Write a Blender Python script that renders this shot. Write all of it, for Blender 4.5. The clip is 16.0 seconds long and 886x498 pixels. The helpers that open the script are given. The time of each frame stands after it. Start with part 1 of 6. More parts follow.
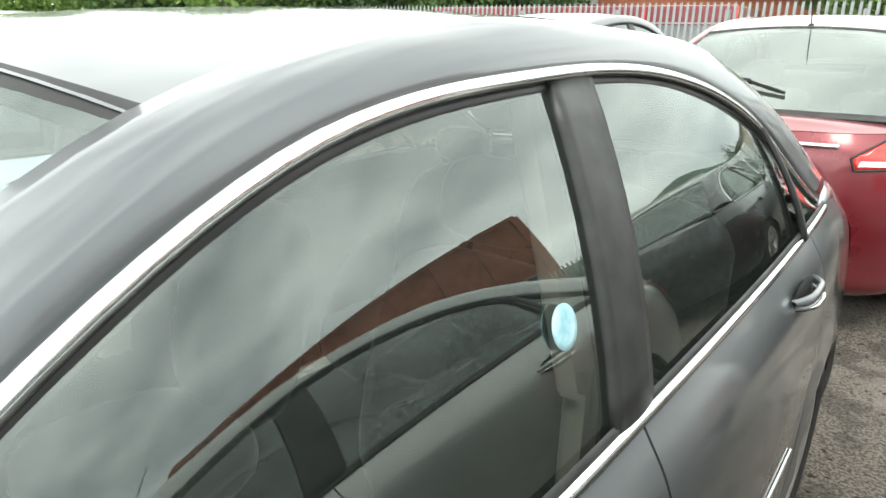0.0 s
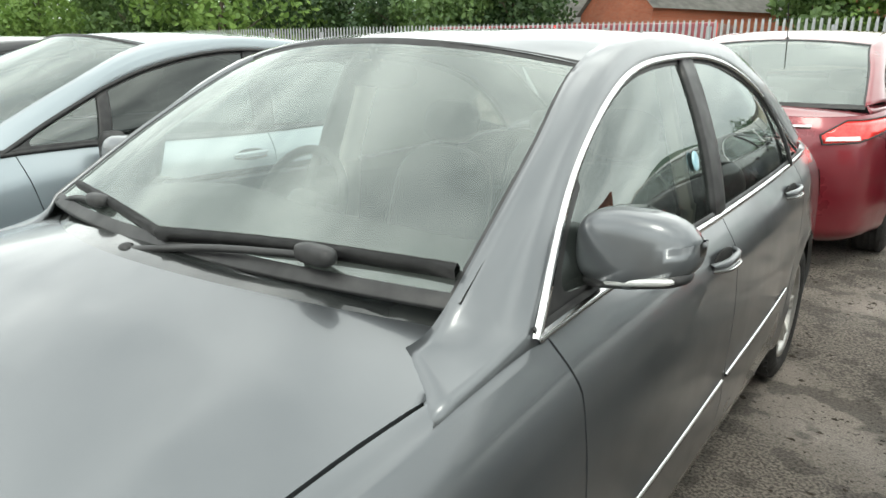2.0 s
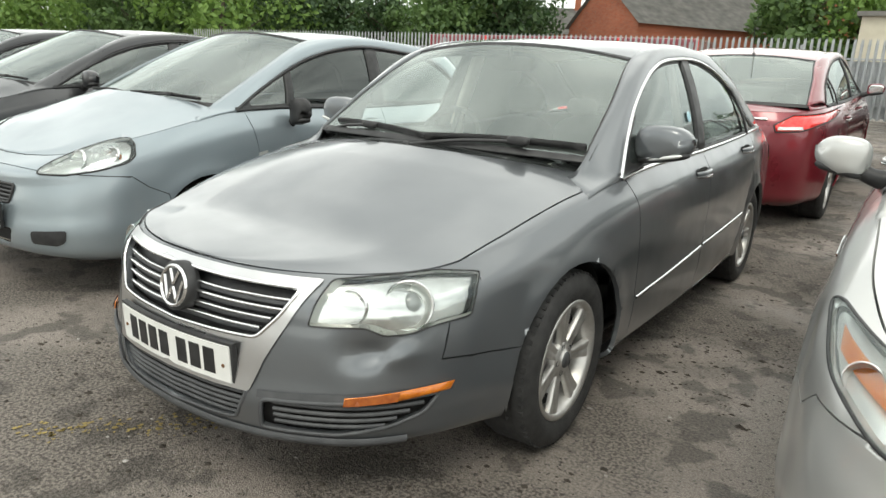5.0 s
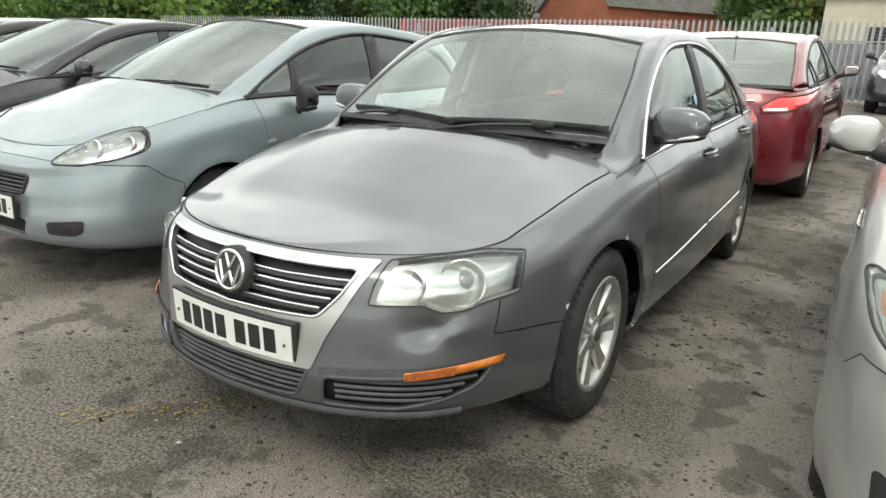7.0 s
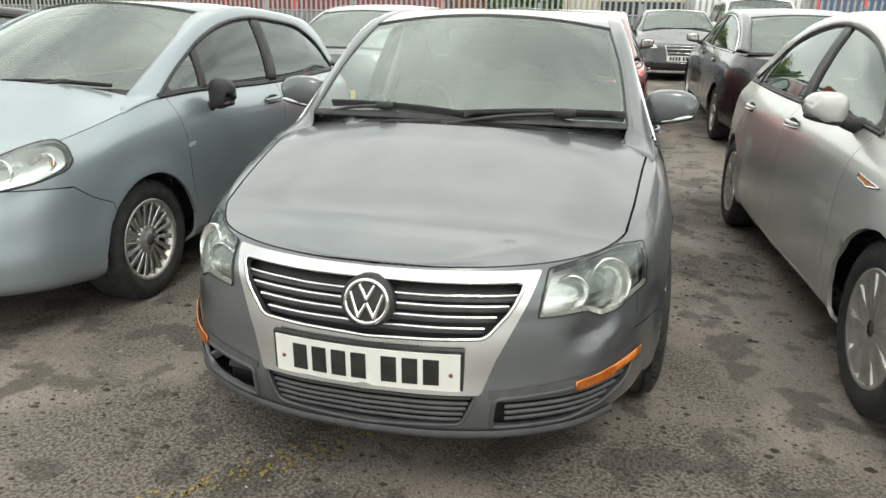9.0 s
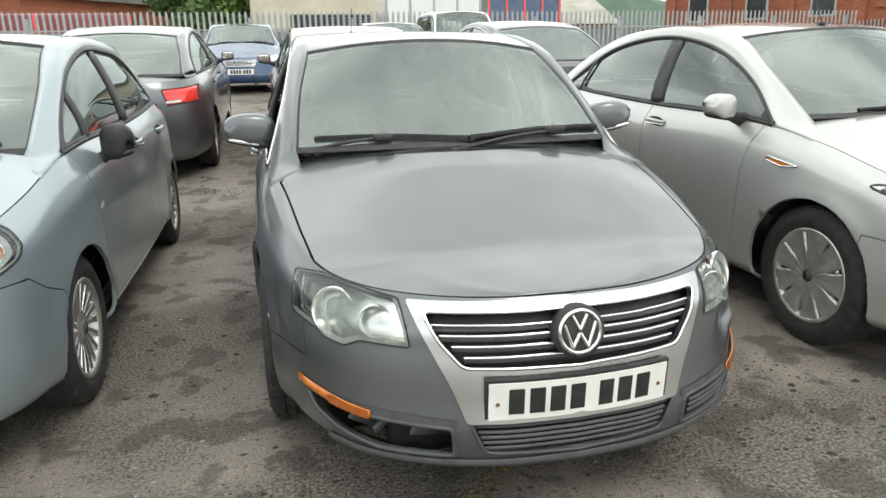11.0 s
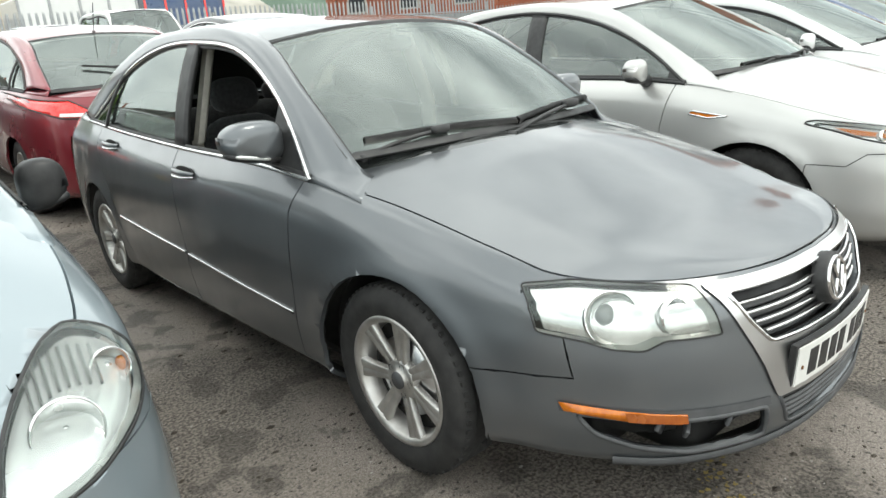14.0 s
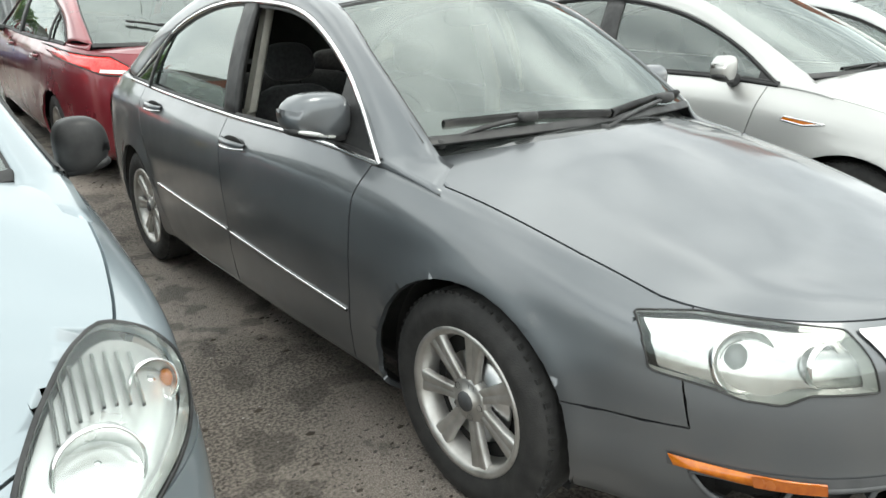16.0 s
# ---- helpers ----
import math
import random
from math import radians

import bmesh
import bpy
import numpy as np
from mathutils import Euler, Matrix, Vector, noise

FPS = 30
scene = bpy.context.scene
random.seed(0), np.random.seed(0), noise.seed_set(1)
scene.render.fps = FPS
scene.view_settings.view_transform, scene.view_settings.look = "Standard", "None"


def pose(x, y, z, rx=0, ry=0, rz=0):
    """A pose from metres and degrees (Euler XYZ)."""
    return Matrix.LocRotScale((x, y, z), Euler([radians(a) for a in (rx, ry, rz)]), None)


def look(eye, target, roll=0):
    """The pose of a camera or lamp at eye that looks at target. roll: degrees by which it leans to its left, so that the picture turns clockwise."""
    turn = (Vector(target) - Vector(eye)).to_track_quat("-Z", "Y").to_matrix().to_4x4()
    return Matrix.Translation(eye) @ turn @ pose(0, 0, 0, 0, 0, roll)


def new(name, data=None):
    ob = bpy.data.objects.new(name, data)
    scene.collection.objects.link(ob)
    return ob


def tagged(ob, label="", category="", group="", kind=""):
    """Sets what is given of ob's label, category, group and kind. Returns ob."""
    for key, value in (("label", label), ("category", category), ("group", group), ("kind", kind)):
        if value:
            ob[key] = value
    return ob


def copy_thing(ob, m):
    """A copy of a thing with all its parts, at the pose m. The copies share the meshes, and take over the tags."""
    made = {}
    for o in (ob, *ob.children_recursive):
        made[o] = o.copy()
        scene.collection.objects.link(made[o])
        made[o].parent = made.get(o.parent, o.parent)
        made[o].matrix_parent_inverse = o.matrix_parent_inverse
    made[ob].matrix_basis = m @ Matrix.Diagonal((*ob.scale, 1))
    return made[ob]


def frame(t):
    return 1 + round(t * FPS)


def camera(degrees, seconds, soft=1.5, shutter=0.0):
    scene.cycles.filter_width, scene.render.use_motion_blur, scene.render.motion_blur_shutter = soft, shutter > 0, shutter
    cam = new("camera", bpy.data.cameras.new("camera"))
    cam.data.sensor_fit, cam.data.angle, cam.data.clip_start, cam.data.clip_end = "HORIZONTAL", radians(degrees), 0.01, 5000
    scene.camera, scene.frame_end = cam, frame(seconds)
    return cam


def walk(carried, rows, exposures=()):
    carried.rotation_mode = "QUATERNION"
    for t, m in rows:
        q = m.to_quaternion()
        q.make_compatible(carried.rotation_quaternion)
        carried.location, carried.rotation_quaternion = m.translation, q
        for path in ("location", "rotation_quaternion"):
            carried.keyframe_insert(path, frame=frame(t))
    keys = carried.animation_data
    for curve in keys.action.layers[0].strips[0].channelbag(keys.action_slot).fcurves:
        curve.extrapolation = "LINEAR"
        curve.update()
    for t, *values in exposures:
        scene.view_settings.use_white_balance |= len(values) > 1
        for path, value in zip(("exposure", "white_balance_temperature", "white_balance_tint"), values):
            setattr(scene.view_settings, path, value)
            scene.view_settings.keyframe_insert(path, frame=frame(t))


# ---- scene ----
cam = camera(66.2, 16.0)
PATH = [
    (0, (1.082, -0.656, 1.411), (-0.09, 0.858, 0.836), 1.8),
    (0.5, (1.086, -0.936, 1.409), (0.001, 0.629, 0.798), 2.9),
    (1, (1.184, -1.228, 1.379), (0.059, 0.334, 0.838), 2.0),
    (1.5, (1.274, -1.532, 1.372), (0.115, -0.002, 0.811), 0.5),
    (2, (1.298, -1.879, 1.347), (0.154, -0.324, 0.822), 1.2),
    (2.5, (1.377, -2.159, 1.328), (0.304, -0.573, 0.75), 1.3),
    (3, (1.54, -2.455, 1.317), (0.358, -0.941, 0.76), 0.8),
    (3.5, (1.585, -2.713, 1.314), (0.407, -1.163, 0.855), 0.6),
    (4, (1.59, -3.012, 1.278), (0.554, -1.397, 0.715), 1.1),
    (4.5, (1.659, -3.245, 1.272), (0.586, -1.636, 0.763), 3.0),
    (4.7, (1.707, -3.347, 1.263), (0.607, -1.753, 0.763), 3.1),
    (6.8, (1.655, -3.542, 1.25), (0.605, -1.941, 0.673), 3.5),
    (7, (1.567, -3.606, 1.252), (0.545, -1.974, 0.712), 2.6),
    (7.5, (1.338, -3.761, 1.263), (0.394, -2.091, 0.699), 2.4),
    (8, (1.123, -3.782, 1.253), (0.286, -2.065, 0.661), 4.0),
    (8.5, (0.822, -3.809, 1.266), (0.216, -1.992, 0.689), 3.3),
    (9, (0.55, -3.9, 1.279), (0.145, -2.031, 0.695), 1.5),
    (9.2, (0.419, -3.962, 1.283), (0.119, -2.065, 0.725), -0.3),
    (11.3, (-0.93, -3.806, 1.338), (-0.437, -1.948, 0.789), -0.6),
    (11.5, (-1.051, -3.717, 1.329), (-0.527, -1.871, 0.763), -0.5),
    (12, (-1.321, -3.609, 1.336), (-0.574, -1.848, 0.752), 0.1),
    (12.5, (-1.564, -3.483, 1.341), (-0.628, -1.828, 0.721), -0.3),
    (13, (-1.684, -3.228, 1.323), (-0.575, -1.683, 0.705), -0.5),
    (13.5, (-1.787, -3.037, 1.325), (-0.652, -1.509, 0.713), -2.2),
    (14, (-1.959, -2.903, 1.336), (-0.703, -1.468, 0.734), -4.5),
    (14.5, (-2.035, -2.86, 1.339), (-0.687, -1.494, 0.775), -0.9),
    (15, (-2.049, -2.845, 1.334), (-0.674, -1.504, 0.776), -0.4),
    (15.5, (-2.04, -2.757, 1.323), (-0.739, -1.366, 0.713), 0.4),
    (16, (-1.91, -2.577, 1.311), (-0.709, -1.113, 0.667), -0.5),
]
# the clip's camera brightens and warms its picture a little on the way
LOOK = [(0, 0.9, 6700, 2), (0.5, 0.65, 6700, 3), (2, 0.60, 6700, 3), (4.5, 0.34, 6800, 5), (7, 0.28, 6900, 5), (9, 0.28, 6900, 4), (11.5, 0.38, 6650, 4), (13, 0.46, 6600, 4), (16, 0.62, 6600, 4)]
walk(cam, [(t, look(eye, target, roll)) for t, eye, target, roll in PATH], LOOK)

# ---- sky and light: bright broken overcast ----
world = bpy.data.worlds.new("sky")
scene.world = world
world.use_nodes = True
wn, wl = world.node_tree.nodes, world.node_tree.links
wn.clear()
w_out = wn.new("ShaderNodeOutputWorld")
w_bg = wn.new("ShaderNodeBackground")
w_sky = wn.new("ShaderNodeTexSky")
w_sky.sky_type, w_sky.sun_disc = "NISHITA", False
w_sky.sun_elevation, w_sky.sun_rotation = radians(48), radians(200)
w_tc = wn.new("ShaderNodeTexCoord")
w_map = wn.new("ShaderNodeMapping")
w_map.inputs["Scale"].default_value = (1.0, 1.5, 2.8)
w_noise = wn.new("ShaderNodeTexNoise")
w_noise.inputs["Scale"].default_value = 1.5
w_noise.inputs["Detail"].default_value = 7
w_noise.inputs["Roughness"].default_value = 0.55
w_ramp = wn.new("ShaderNodeValToRGB")
w_ramp.color_ramp.elements[0].position, w_ramp.color_ramp.elements[0].color = 0.34, (4.0, 4.2, 4.35, 1)
w_ramp.color_ramp.elements[1].position, w_ramp.color_ramp.elements[1].color = 0.68, (12.6, 12.8, 12.8, 1)
w_mix = wn.new("ShaderNodeMix")
w_mix.data_type = "RGBA"
w_mix.inputs["Factor"].default_value = 0.9
wl.new(w_tc.outputs["Generated"], w_map.inputs["Vector"])
wl.new(w_map.outputs["Vector"], w_noise.inputs["Vector"])
wl.new(w_noise.outputs["Fac"], w_ramp.inputs["Fac"])
wl.new(w_sky.outputs["Color"], w_mix.inputs["A"])
wl.new(w_ramp.outputs["Color"], w_mix.inputs["B"])
wl.new(w_mix.outputs["Result"], w_bg.inputs["Color"])
w_bg.inputs["Strength"].default_value = 0.178
wl.new(w_bg.outputs["Background"], w_out.inputs["Surface"])

sun = new("sun", bpy.data.lights.new("sun", "SUN"))
sun.data.energy, sun.data.angle, sun.data.color = 0.85, radians(20), (1.0, 0.96, 0.9)
sun.matrix_world = look((4, -9, 14), (0, 0, 0))


# ---- materials ----
def material(name, build):
    m = bpy.data.materials.new(name)
    m.use_nodes = True
    nt = m.node_tree
    nt.nodes.clear()
    out = nt.nodes.new("ShaderNodeOutputMaterial")
    nt.links.new(build(nt), out.inputs["Surface"])
    return m


def node(nt, kind, **values):
    n = nt.nodes.new(kind)
    for key, value in values.items():
        n.inputs[key.replace("_", " ")].default_value = value
    return n


def noise_ramp(nt, scale, lo, hi, c0, c1, detail=4.0, src=None):
    """A two-colour noise in object space."""
    tc = nt.nodes.new("ShaderNodeTexCoord")
    n = node(nt, "ShaderNodeTexNoise", Scale=scale, Detail=detail)
    r = nt.nodes.new("ShaderNodeValToRGB")
    r.color_ramp.elements[0].position, r.color_ramp.elements[0].color = lo, (*c0, 1)
    r.color_ramp.elements[1].position, r.color_ramp.elements[1].color = hi, (*c1, 1)
    nt.links.new(tc.outputs["Object"], n.inputs["Vector"])
    nt.links.new(n.outputs["Fac"], r.inputs["Fac"])
    return r.outputs["Color"]


def surface(name, c0, c1, scale=30.0, rough=(0.5, 0.7), metal=0.0, coat=0.0, bump=0.0, bump_scale=None, spec=0.5, sheen=0.0):
    """A worn procedural surface: two base colours in noise, uneven roughness, optional relief."""
    def build(nt):
        b = node(nt, "ShaderNodeBsdfPrincipled", Metallic=metal)
        b.inputs["Specular IOR Level"].default_value = spec
        b.inputs["Coat Weight"].default_value = coat
        b.inputs["Coat Roughness"].default_value = 0.03
        b.inputs["Sheen Weight"].default_value = sheen
        nt.links.new(noise_ramp(nt, scale, 0.3, 0.7, c0, c1), b.inputs["Base Color"])
        nt.links.new(noise_ramp(nt, scale * 0.37, 0.3, 0.7, (rough[0],) * 3, (rough[1],) * 3), b.inputs["Roughness"])
        if bump:
            tc = nt.nodes.new("ShaderNodeTexCoord")
            n = node(nt, "ShaderNodeTexNoise", Scale=bump_scale or scale * 3, Detail=5.0)
            bp = node(nt, "ShaderNodeBump", Strength=bump, Distance=0.01)
            nt.links.new(tc.outputs["Object"], n.inputs["Vector"])
            nt.links.new(n.outputs["Fac"], bp.inputs["Height"])
            nt.links.new(bp.outputs["Normal"], b.inputs["Normal"])
        return b.outputs["BSDF"]
    return material(name, build)


def paint(name, colour, metal=0.55, rough=0.34, dust=0.12):
    """Metallic car paint under a clear coat, with a thin uneven film of dust."""
    def build(nt):
        b = node(nt, "ShaderNodeBsdfPrincipled", Metallic=metal)
        b.inputs["Coat Weight"].default_value = 1.0
        dull = tuple(c * (1 - dust) + 0.30 * dust for c in colour)
        nt.links.new(noise_ramp(nt, 2.3, 0.35, 0.7, colour, dull, 8.0), b.inputs["Base Color"])
        nt.links.new(noise_ramp(nt, 5.0, 0.3, 0.75, (rough - 0.05,) * 3, (rough + 0.08,) * 3, 8.0), b.inputs["Roughness"])
        nt.links.new(noise_ramp(nt, 3.1, 0.35, 0.75, (0.05,) * 3, (0.15,) * 3, 9.0), b.inputs["Coat Roughness"])
        return b.outputs["BSDF"]
    return material(name, build)


def pane(name, tint, gloss=1.0, rough=0.0, dust=0.0, ior=1.75):
    """Thin glass: tinted see-through, with mirror gloss by the angle."""
    def build(nt):
        t = node(nt, "ShaderNodeBsdfTransparent", Color=(*tint, 1))
        g = node(nt, "ShaderNodeBsdfGlossy", Roughness=rough)
        g.inputs["Color"].default_value = (gloss * 0.93, gloss, gloss * 0.97, 1)
        fr = node(nt, "ShaderNodeFresnel", IOR=ior)
        mx = nt.nodes.new("ShaderNodeMixShader")
        nt.links.new(fr.outputs["Fac"], mx.inputs["Fac"])
        nt.links.new(t.outputs["BSDF"], mx.inputs[1])
        nt.links.new(g.outputs["BSDF"], mx.inputs[2])
        # pale film: dust, with the greenish haze of the reflected sky in its colour
        if dust:
            d = node(nt, "ShaderNodeBsdfDiffuse", Color=(0.50, 0.57, 0.53, 1))
            film = nt.nodes.new("ShaderNodeMixShader")
            nt.links.new(noise_ramp(nt, 1.6, 0.3, 0.8, (dust * 0.5,) * 3, (dust * 1.5,) * 3, 3.0), film.inputs["Fac"])
            nt.links.new(mx.outputs["Shader"], film.inputs[1])
            nt.links.new(d.outputs["BSDF"], film.inputs[2])
            return film.outputs["Shader"]
        return mx.outputs["Shader"]
    return material(name, build)


GREY_PAINT = paint("grey_paint", (0.13, 0.14, 0.149), metal=0.7, rough=0.36, dust=0.10)
BLUESILVER_PAINT = paint("blue_silver_paint", (0.285, 0.335, 0.362), rough=0.38)
SILVER_PAINT = paint("silver_paint", (0.50, 0.50, 0.485), rough=0.36)
RED_PAINT = paint("dark_red_paint", (0.19, 0.008, 0.018), metal=0.35, rough=0.3, dust=0.06)
BLACK_PAINT = paint("black_paint", (0.012, 0.013, 0.015), metal=0.2, rough=0.3, dust=0.05)
BLUE_PAINT = paint("blue_paint", (0.015, 0.05, 0.14), metal=0.3, rough=0.3)
WHITE_PAINT = paint("white_paint", (0.72, 0.73, 0.72), metal=0.0, rough=0.4)
TRIM = surface("black_trim", (0.012, 0.012, 0.013), (0.03, 0.03, 0.03), 25, (0.4, 0.6))
COWL_GLOSS = surface("cowl_gloss", (0.016, 0.018, 0.018), (0.035, 0.038, 0.037), 9, (0.08, 0.2), coat=0.8)
GREY_TRIM = surface("grey_trim", (0.05, 0.052, 0.055), (0.075, 0.077, 0.08), 25, (0.45, 0.65))
LINER = surface("dark_liner", (0.006, 0.006, 0.006), (0.014, 0.013, 0.012), 12, (0.8, 0.95))
CHROME = surface("chrome", (0.72, 0.72, 0.72), (0.85, 0.85, 0.85), 20, (0.1, 0.2), metal=1.0)
SATIN = surface("satin_aluminium", (0.58, 0.58, 0.58), (0.66, 0.66, 0.66), 6, (0.26, 0.32), metal=1.0)
ALLOY = surface("dirty_alloy", (0.40, 0.385, 0.36), (0.62, 0.61, 0.59), 14, (0.30, 0.5), metal=0.8)
TYRE = surface("tyre_rubber", (0.012, 0.012, 0.012), (0.032, 0.031, 0.03), 22, (0.7, 0.9), bump=0.2, bump_scale=220)
LAMP_GLASS = pane("lamp_glass", (0.93, 0.95, 0.94), 1.0, 0.02)
WINDOW_GLASS = pane("window_glass", (0.62, 0.69, 0.66), dust=0.02, ior=2.15)
SCREEN_GLASS = pane("screen_glass", (0.76, 0.84, 0.80), dust=0.055, ior=2.3)
TINT_GLASS = pane("tinted_glass", (0.05, 0.055, 0.06))
REFLECTOR = surface("lamp_reflector", (0.6, 0.6, 0.59), (0.86, 0.86, 0.85), 14, (0.12, 0.28), metal=1.0)
HAZED = surface("hazed_lamp_housing", (0.62, 0.63, 0.61), (0.76, 0.76, 0.74), 10, (0.2, 0.35), metal=0.55)
BRIGHT_LAMP = surface("bright_lamp_housing", (0.78, 0.79, 0.79), (0.94, 0.94, 0.94), 25, (0.12, 0.3), metal=0.65)
AMBER = surface("amber_lens", (0.46, 0.115, 0.008), (0.58, 0.17, 0.012), 60, (0.1, 0.2), coat=0.6)
RED_LENS = surface("red_lens", (0.70, 0.02, 0.02), (0.85, 0.05, 0.04), 60, (0.08, 0.15), coat=0.8)
PLATE_WHITE = surface("plate_white", (0.70, 0.70, 0.67), (0.80, 0.80, 0.77), 14, (0.3, 0.45))
PLATE_YELLOW = surface("plate_yellow", (0.68, 0.50, 0.05), (0.75, 0.57, 0.08), 14, (0.3, 0.45))
CLOTH = surface("dark_seat_cloth", (0.022, 0.022, 0.024), (0.05, 0.05, 0.052), 60, (0.85, 0.95), bump=0.3, bump_scale=400, sheen=0.2)
DASH = surface("dashboard_plastic", (0.025, 0.026, 0.027), (0.045, 0.046, 0.047), 30, (0.55, 0.7), bump=0.15, bump_scale=500)
BEIGE_TRIM = surface("beige_pillar_trim", (0.36, 0.34, 0.30), (0.45, 0.43, 0.38), 20, (0.7, 0.85))


# ---- mesh helpers ----
def part(name, bm, mat, parent=None, label="", smooth=True, angle=None):
    """Links a bmesh as one mesh object under a thing or a part."""
    me = bpy.data.meshes.new(name)
    bm.to_mesh(me)
    bm.free()
    me.materials.append(mat)
    if smooth:
        me.shade_smooth()
        if angle is not None:
            me.set_sharp_from_angle(angle=radians(angle))
    ob = new(name, me)
    ob.parent = parent
    if label:
        ob["label"] = label
    return ob


def thing(name, label, category, group="", kind=""):
    return tagged(new(name), label, category, group, kind)


def add_grid(bm, pts, close_u=False):
    """Faces over a grid of points, shape (n, m, 3)."""
    n, m = len(pts), len(pts[0])
    vs = [[bm.verts.new(tuple(p)) for p in row] for row in pts]
    for i in range(n if close_u else n - 1):
        for j in range(m - 1):
            a, b = vs[i], vs[(i + 1) % n]
            bm.faces.new((a[j], b[j], b[j + 1], a[j + 1]))
    return vs


def add_box(bm, lo, hi, bevel=0.0, m=None):
    r = bmesh.ops.create_cube(bm, size=1.0)
    vs = r["verts"]
    for v in vs:
        v.co = Vector([(lo[k] + hi[k]) / 2 + v.co[k] * (hi[k] - lo[k]) for k in range(3)])
    if bevel:
        es = list({e for v in vs for e in v.link_edges})
        g = bmesh.ops.bevel(bm, geom=es, offset=bevel, segments=2, profile=0.5, affect="EDGES")
        vs = list({v for f in g["faces"] for v in f.verts} | {v for v in vs if v.is_valid})
    if m is not None:
        bmesh.ops.transform(bm, matrix=m, verts=vs)
    return vs


def lathe(bm, profile, n=40, axis="x"):
    """Turns (r, along) pairs round an axis."""
    rings = []
    for k in range(n):
        a = 2 * math.pi * k / n
        rings.append([(h, r * math.cos(a), r * math.sin(a)) if axis == "x" else (r * math.cos(a), h, r * math.sin(a)) if axis == "y"
                      else (r * math.cos(a), r * math.sin(a), h) for r, h in profile])
    return add_grid(bm, rings, close_u=True)


def spline(ts, P, tq):
    """Cubic through P at parameters ts, sampled at tq."""
    ts, P, tq = np.asarray(ts, float), np.asarray(P, float), np.asarray(tq, float)
    d = np.diff(P, axis=0) / np.diff(ts)[:, None]
    h = np.diff(ts)
    T = np.empty_like(P)
    T[0], T[-1] = d[0], d[-1]
    if len(P) > 2:
        T[1:-1] = (d[:-1] * h[1:, None] + d[1:] * h[:-1, None]) / (h[:-1] + h[1:])[:, None]
    i = np.clip(np.searchsorted(ts, tq, side="right") - 1, 0, len(ts) - 2)
    u = ((tq - ts[i]) / h[i])[:, None]
    H = h[i][:, None]
    return (2 * u**3 - 3 * u**2 + 1) * P[i] + (u**3 - 2 * u**2 + u) * H * T[i] + (3 * u**2 - 2 * u**3) * P[i + 1] + (u**3 - u**2) * H * T[i + 1]


def chords(P):
    d = np.linalg.norm(np.diff(np.asarray(P, float), axis=0), axis=1)
    return np.r_[0, np.cumsum(np.maximum(d, 1e-4))]


def curve(P, n):
    t = chords(P)
    return spline(t, P, np.linspace(0, t[-1], n))


def sweep(bm, path, w, h, normals=None):
    """A rounded strip, w wide and h thick, along a path; normals point out of the surface that it lies on."""
    path = np.asarray(path, float)
    tang = np.gradient(path, axis=0)
    rows = []
    for k, p in enumerate(path):
        t = Vector(tang[k]).normalized()
        n = Vector(normals[k] if normals is not None else (0, 0, 1))
        n = (n - t * n.dot(t)).normalized()
        b = t.cross(n)
        q = Vector(p)
        rows.append([q - b * w / 2, q - b * w * 0.3 + n * h, q + b * w * 0.3 + n * h, q + b * w / 2, q - n * h * 0.5, q - b * w / 2])
    return add_grid(bm, rows)


def tube(bm, path, r, n=8):
    path = np.asarray(path, float)
    tang = np.gradient(path, axis=0)
    rows = []
    for k, p in enumerate(path):
        t = Vector(tang[k]).normalized()
        a = t.orthogonal().normalized() if k == 0 else (a - t * a.dot(t)).normalized()
        b = t.cross(a)
        rr = r[k] if hasattr(r, "__len__") else r
        rows.append([Vector(p) + (a * math.cos(2 * math.pi * j / n) + b * math.sin(2 * math.pi * j / n)) * rr for j in range(n + 1)])
    add_grid(bm, rows)
    for row, turn in ((rows[0], 1), (rows[-1], -1)):
        vs = [bm.verts.new(q) for q in row[:-1]]
        bm.faces.new(vs[::turn])


def inside(poly, x, y):
    hit = False
    for (x0, y0), (x1, y1) in zip(poly, poly[1:] + poly[:1]):
        if (y0 > y) != (y1 > y) and x < (x1 - x0) * (y - y0) / (y1 - y0) + x0:
            hit = not hit
    return hit


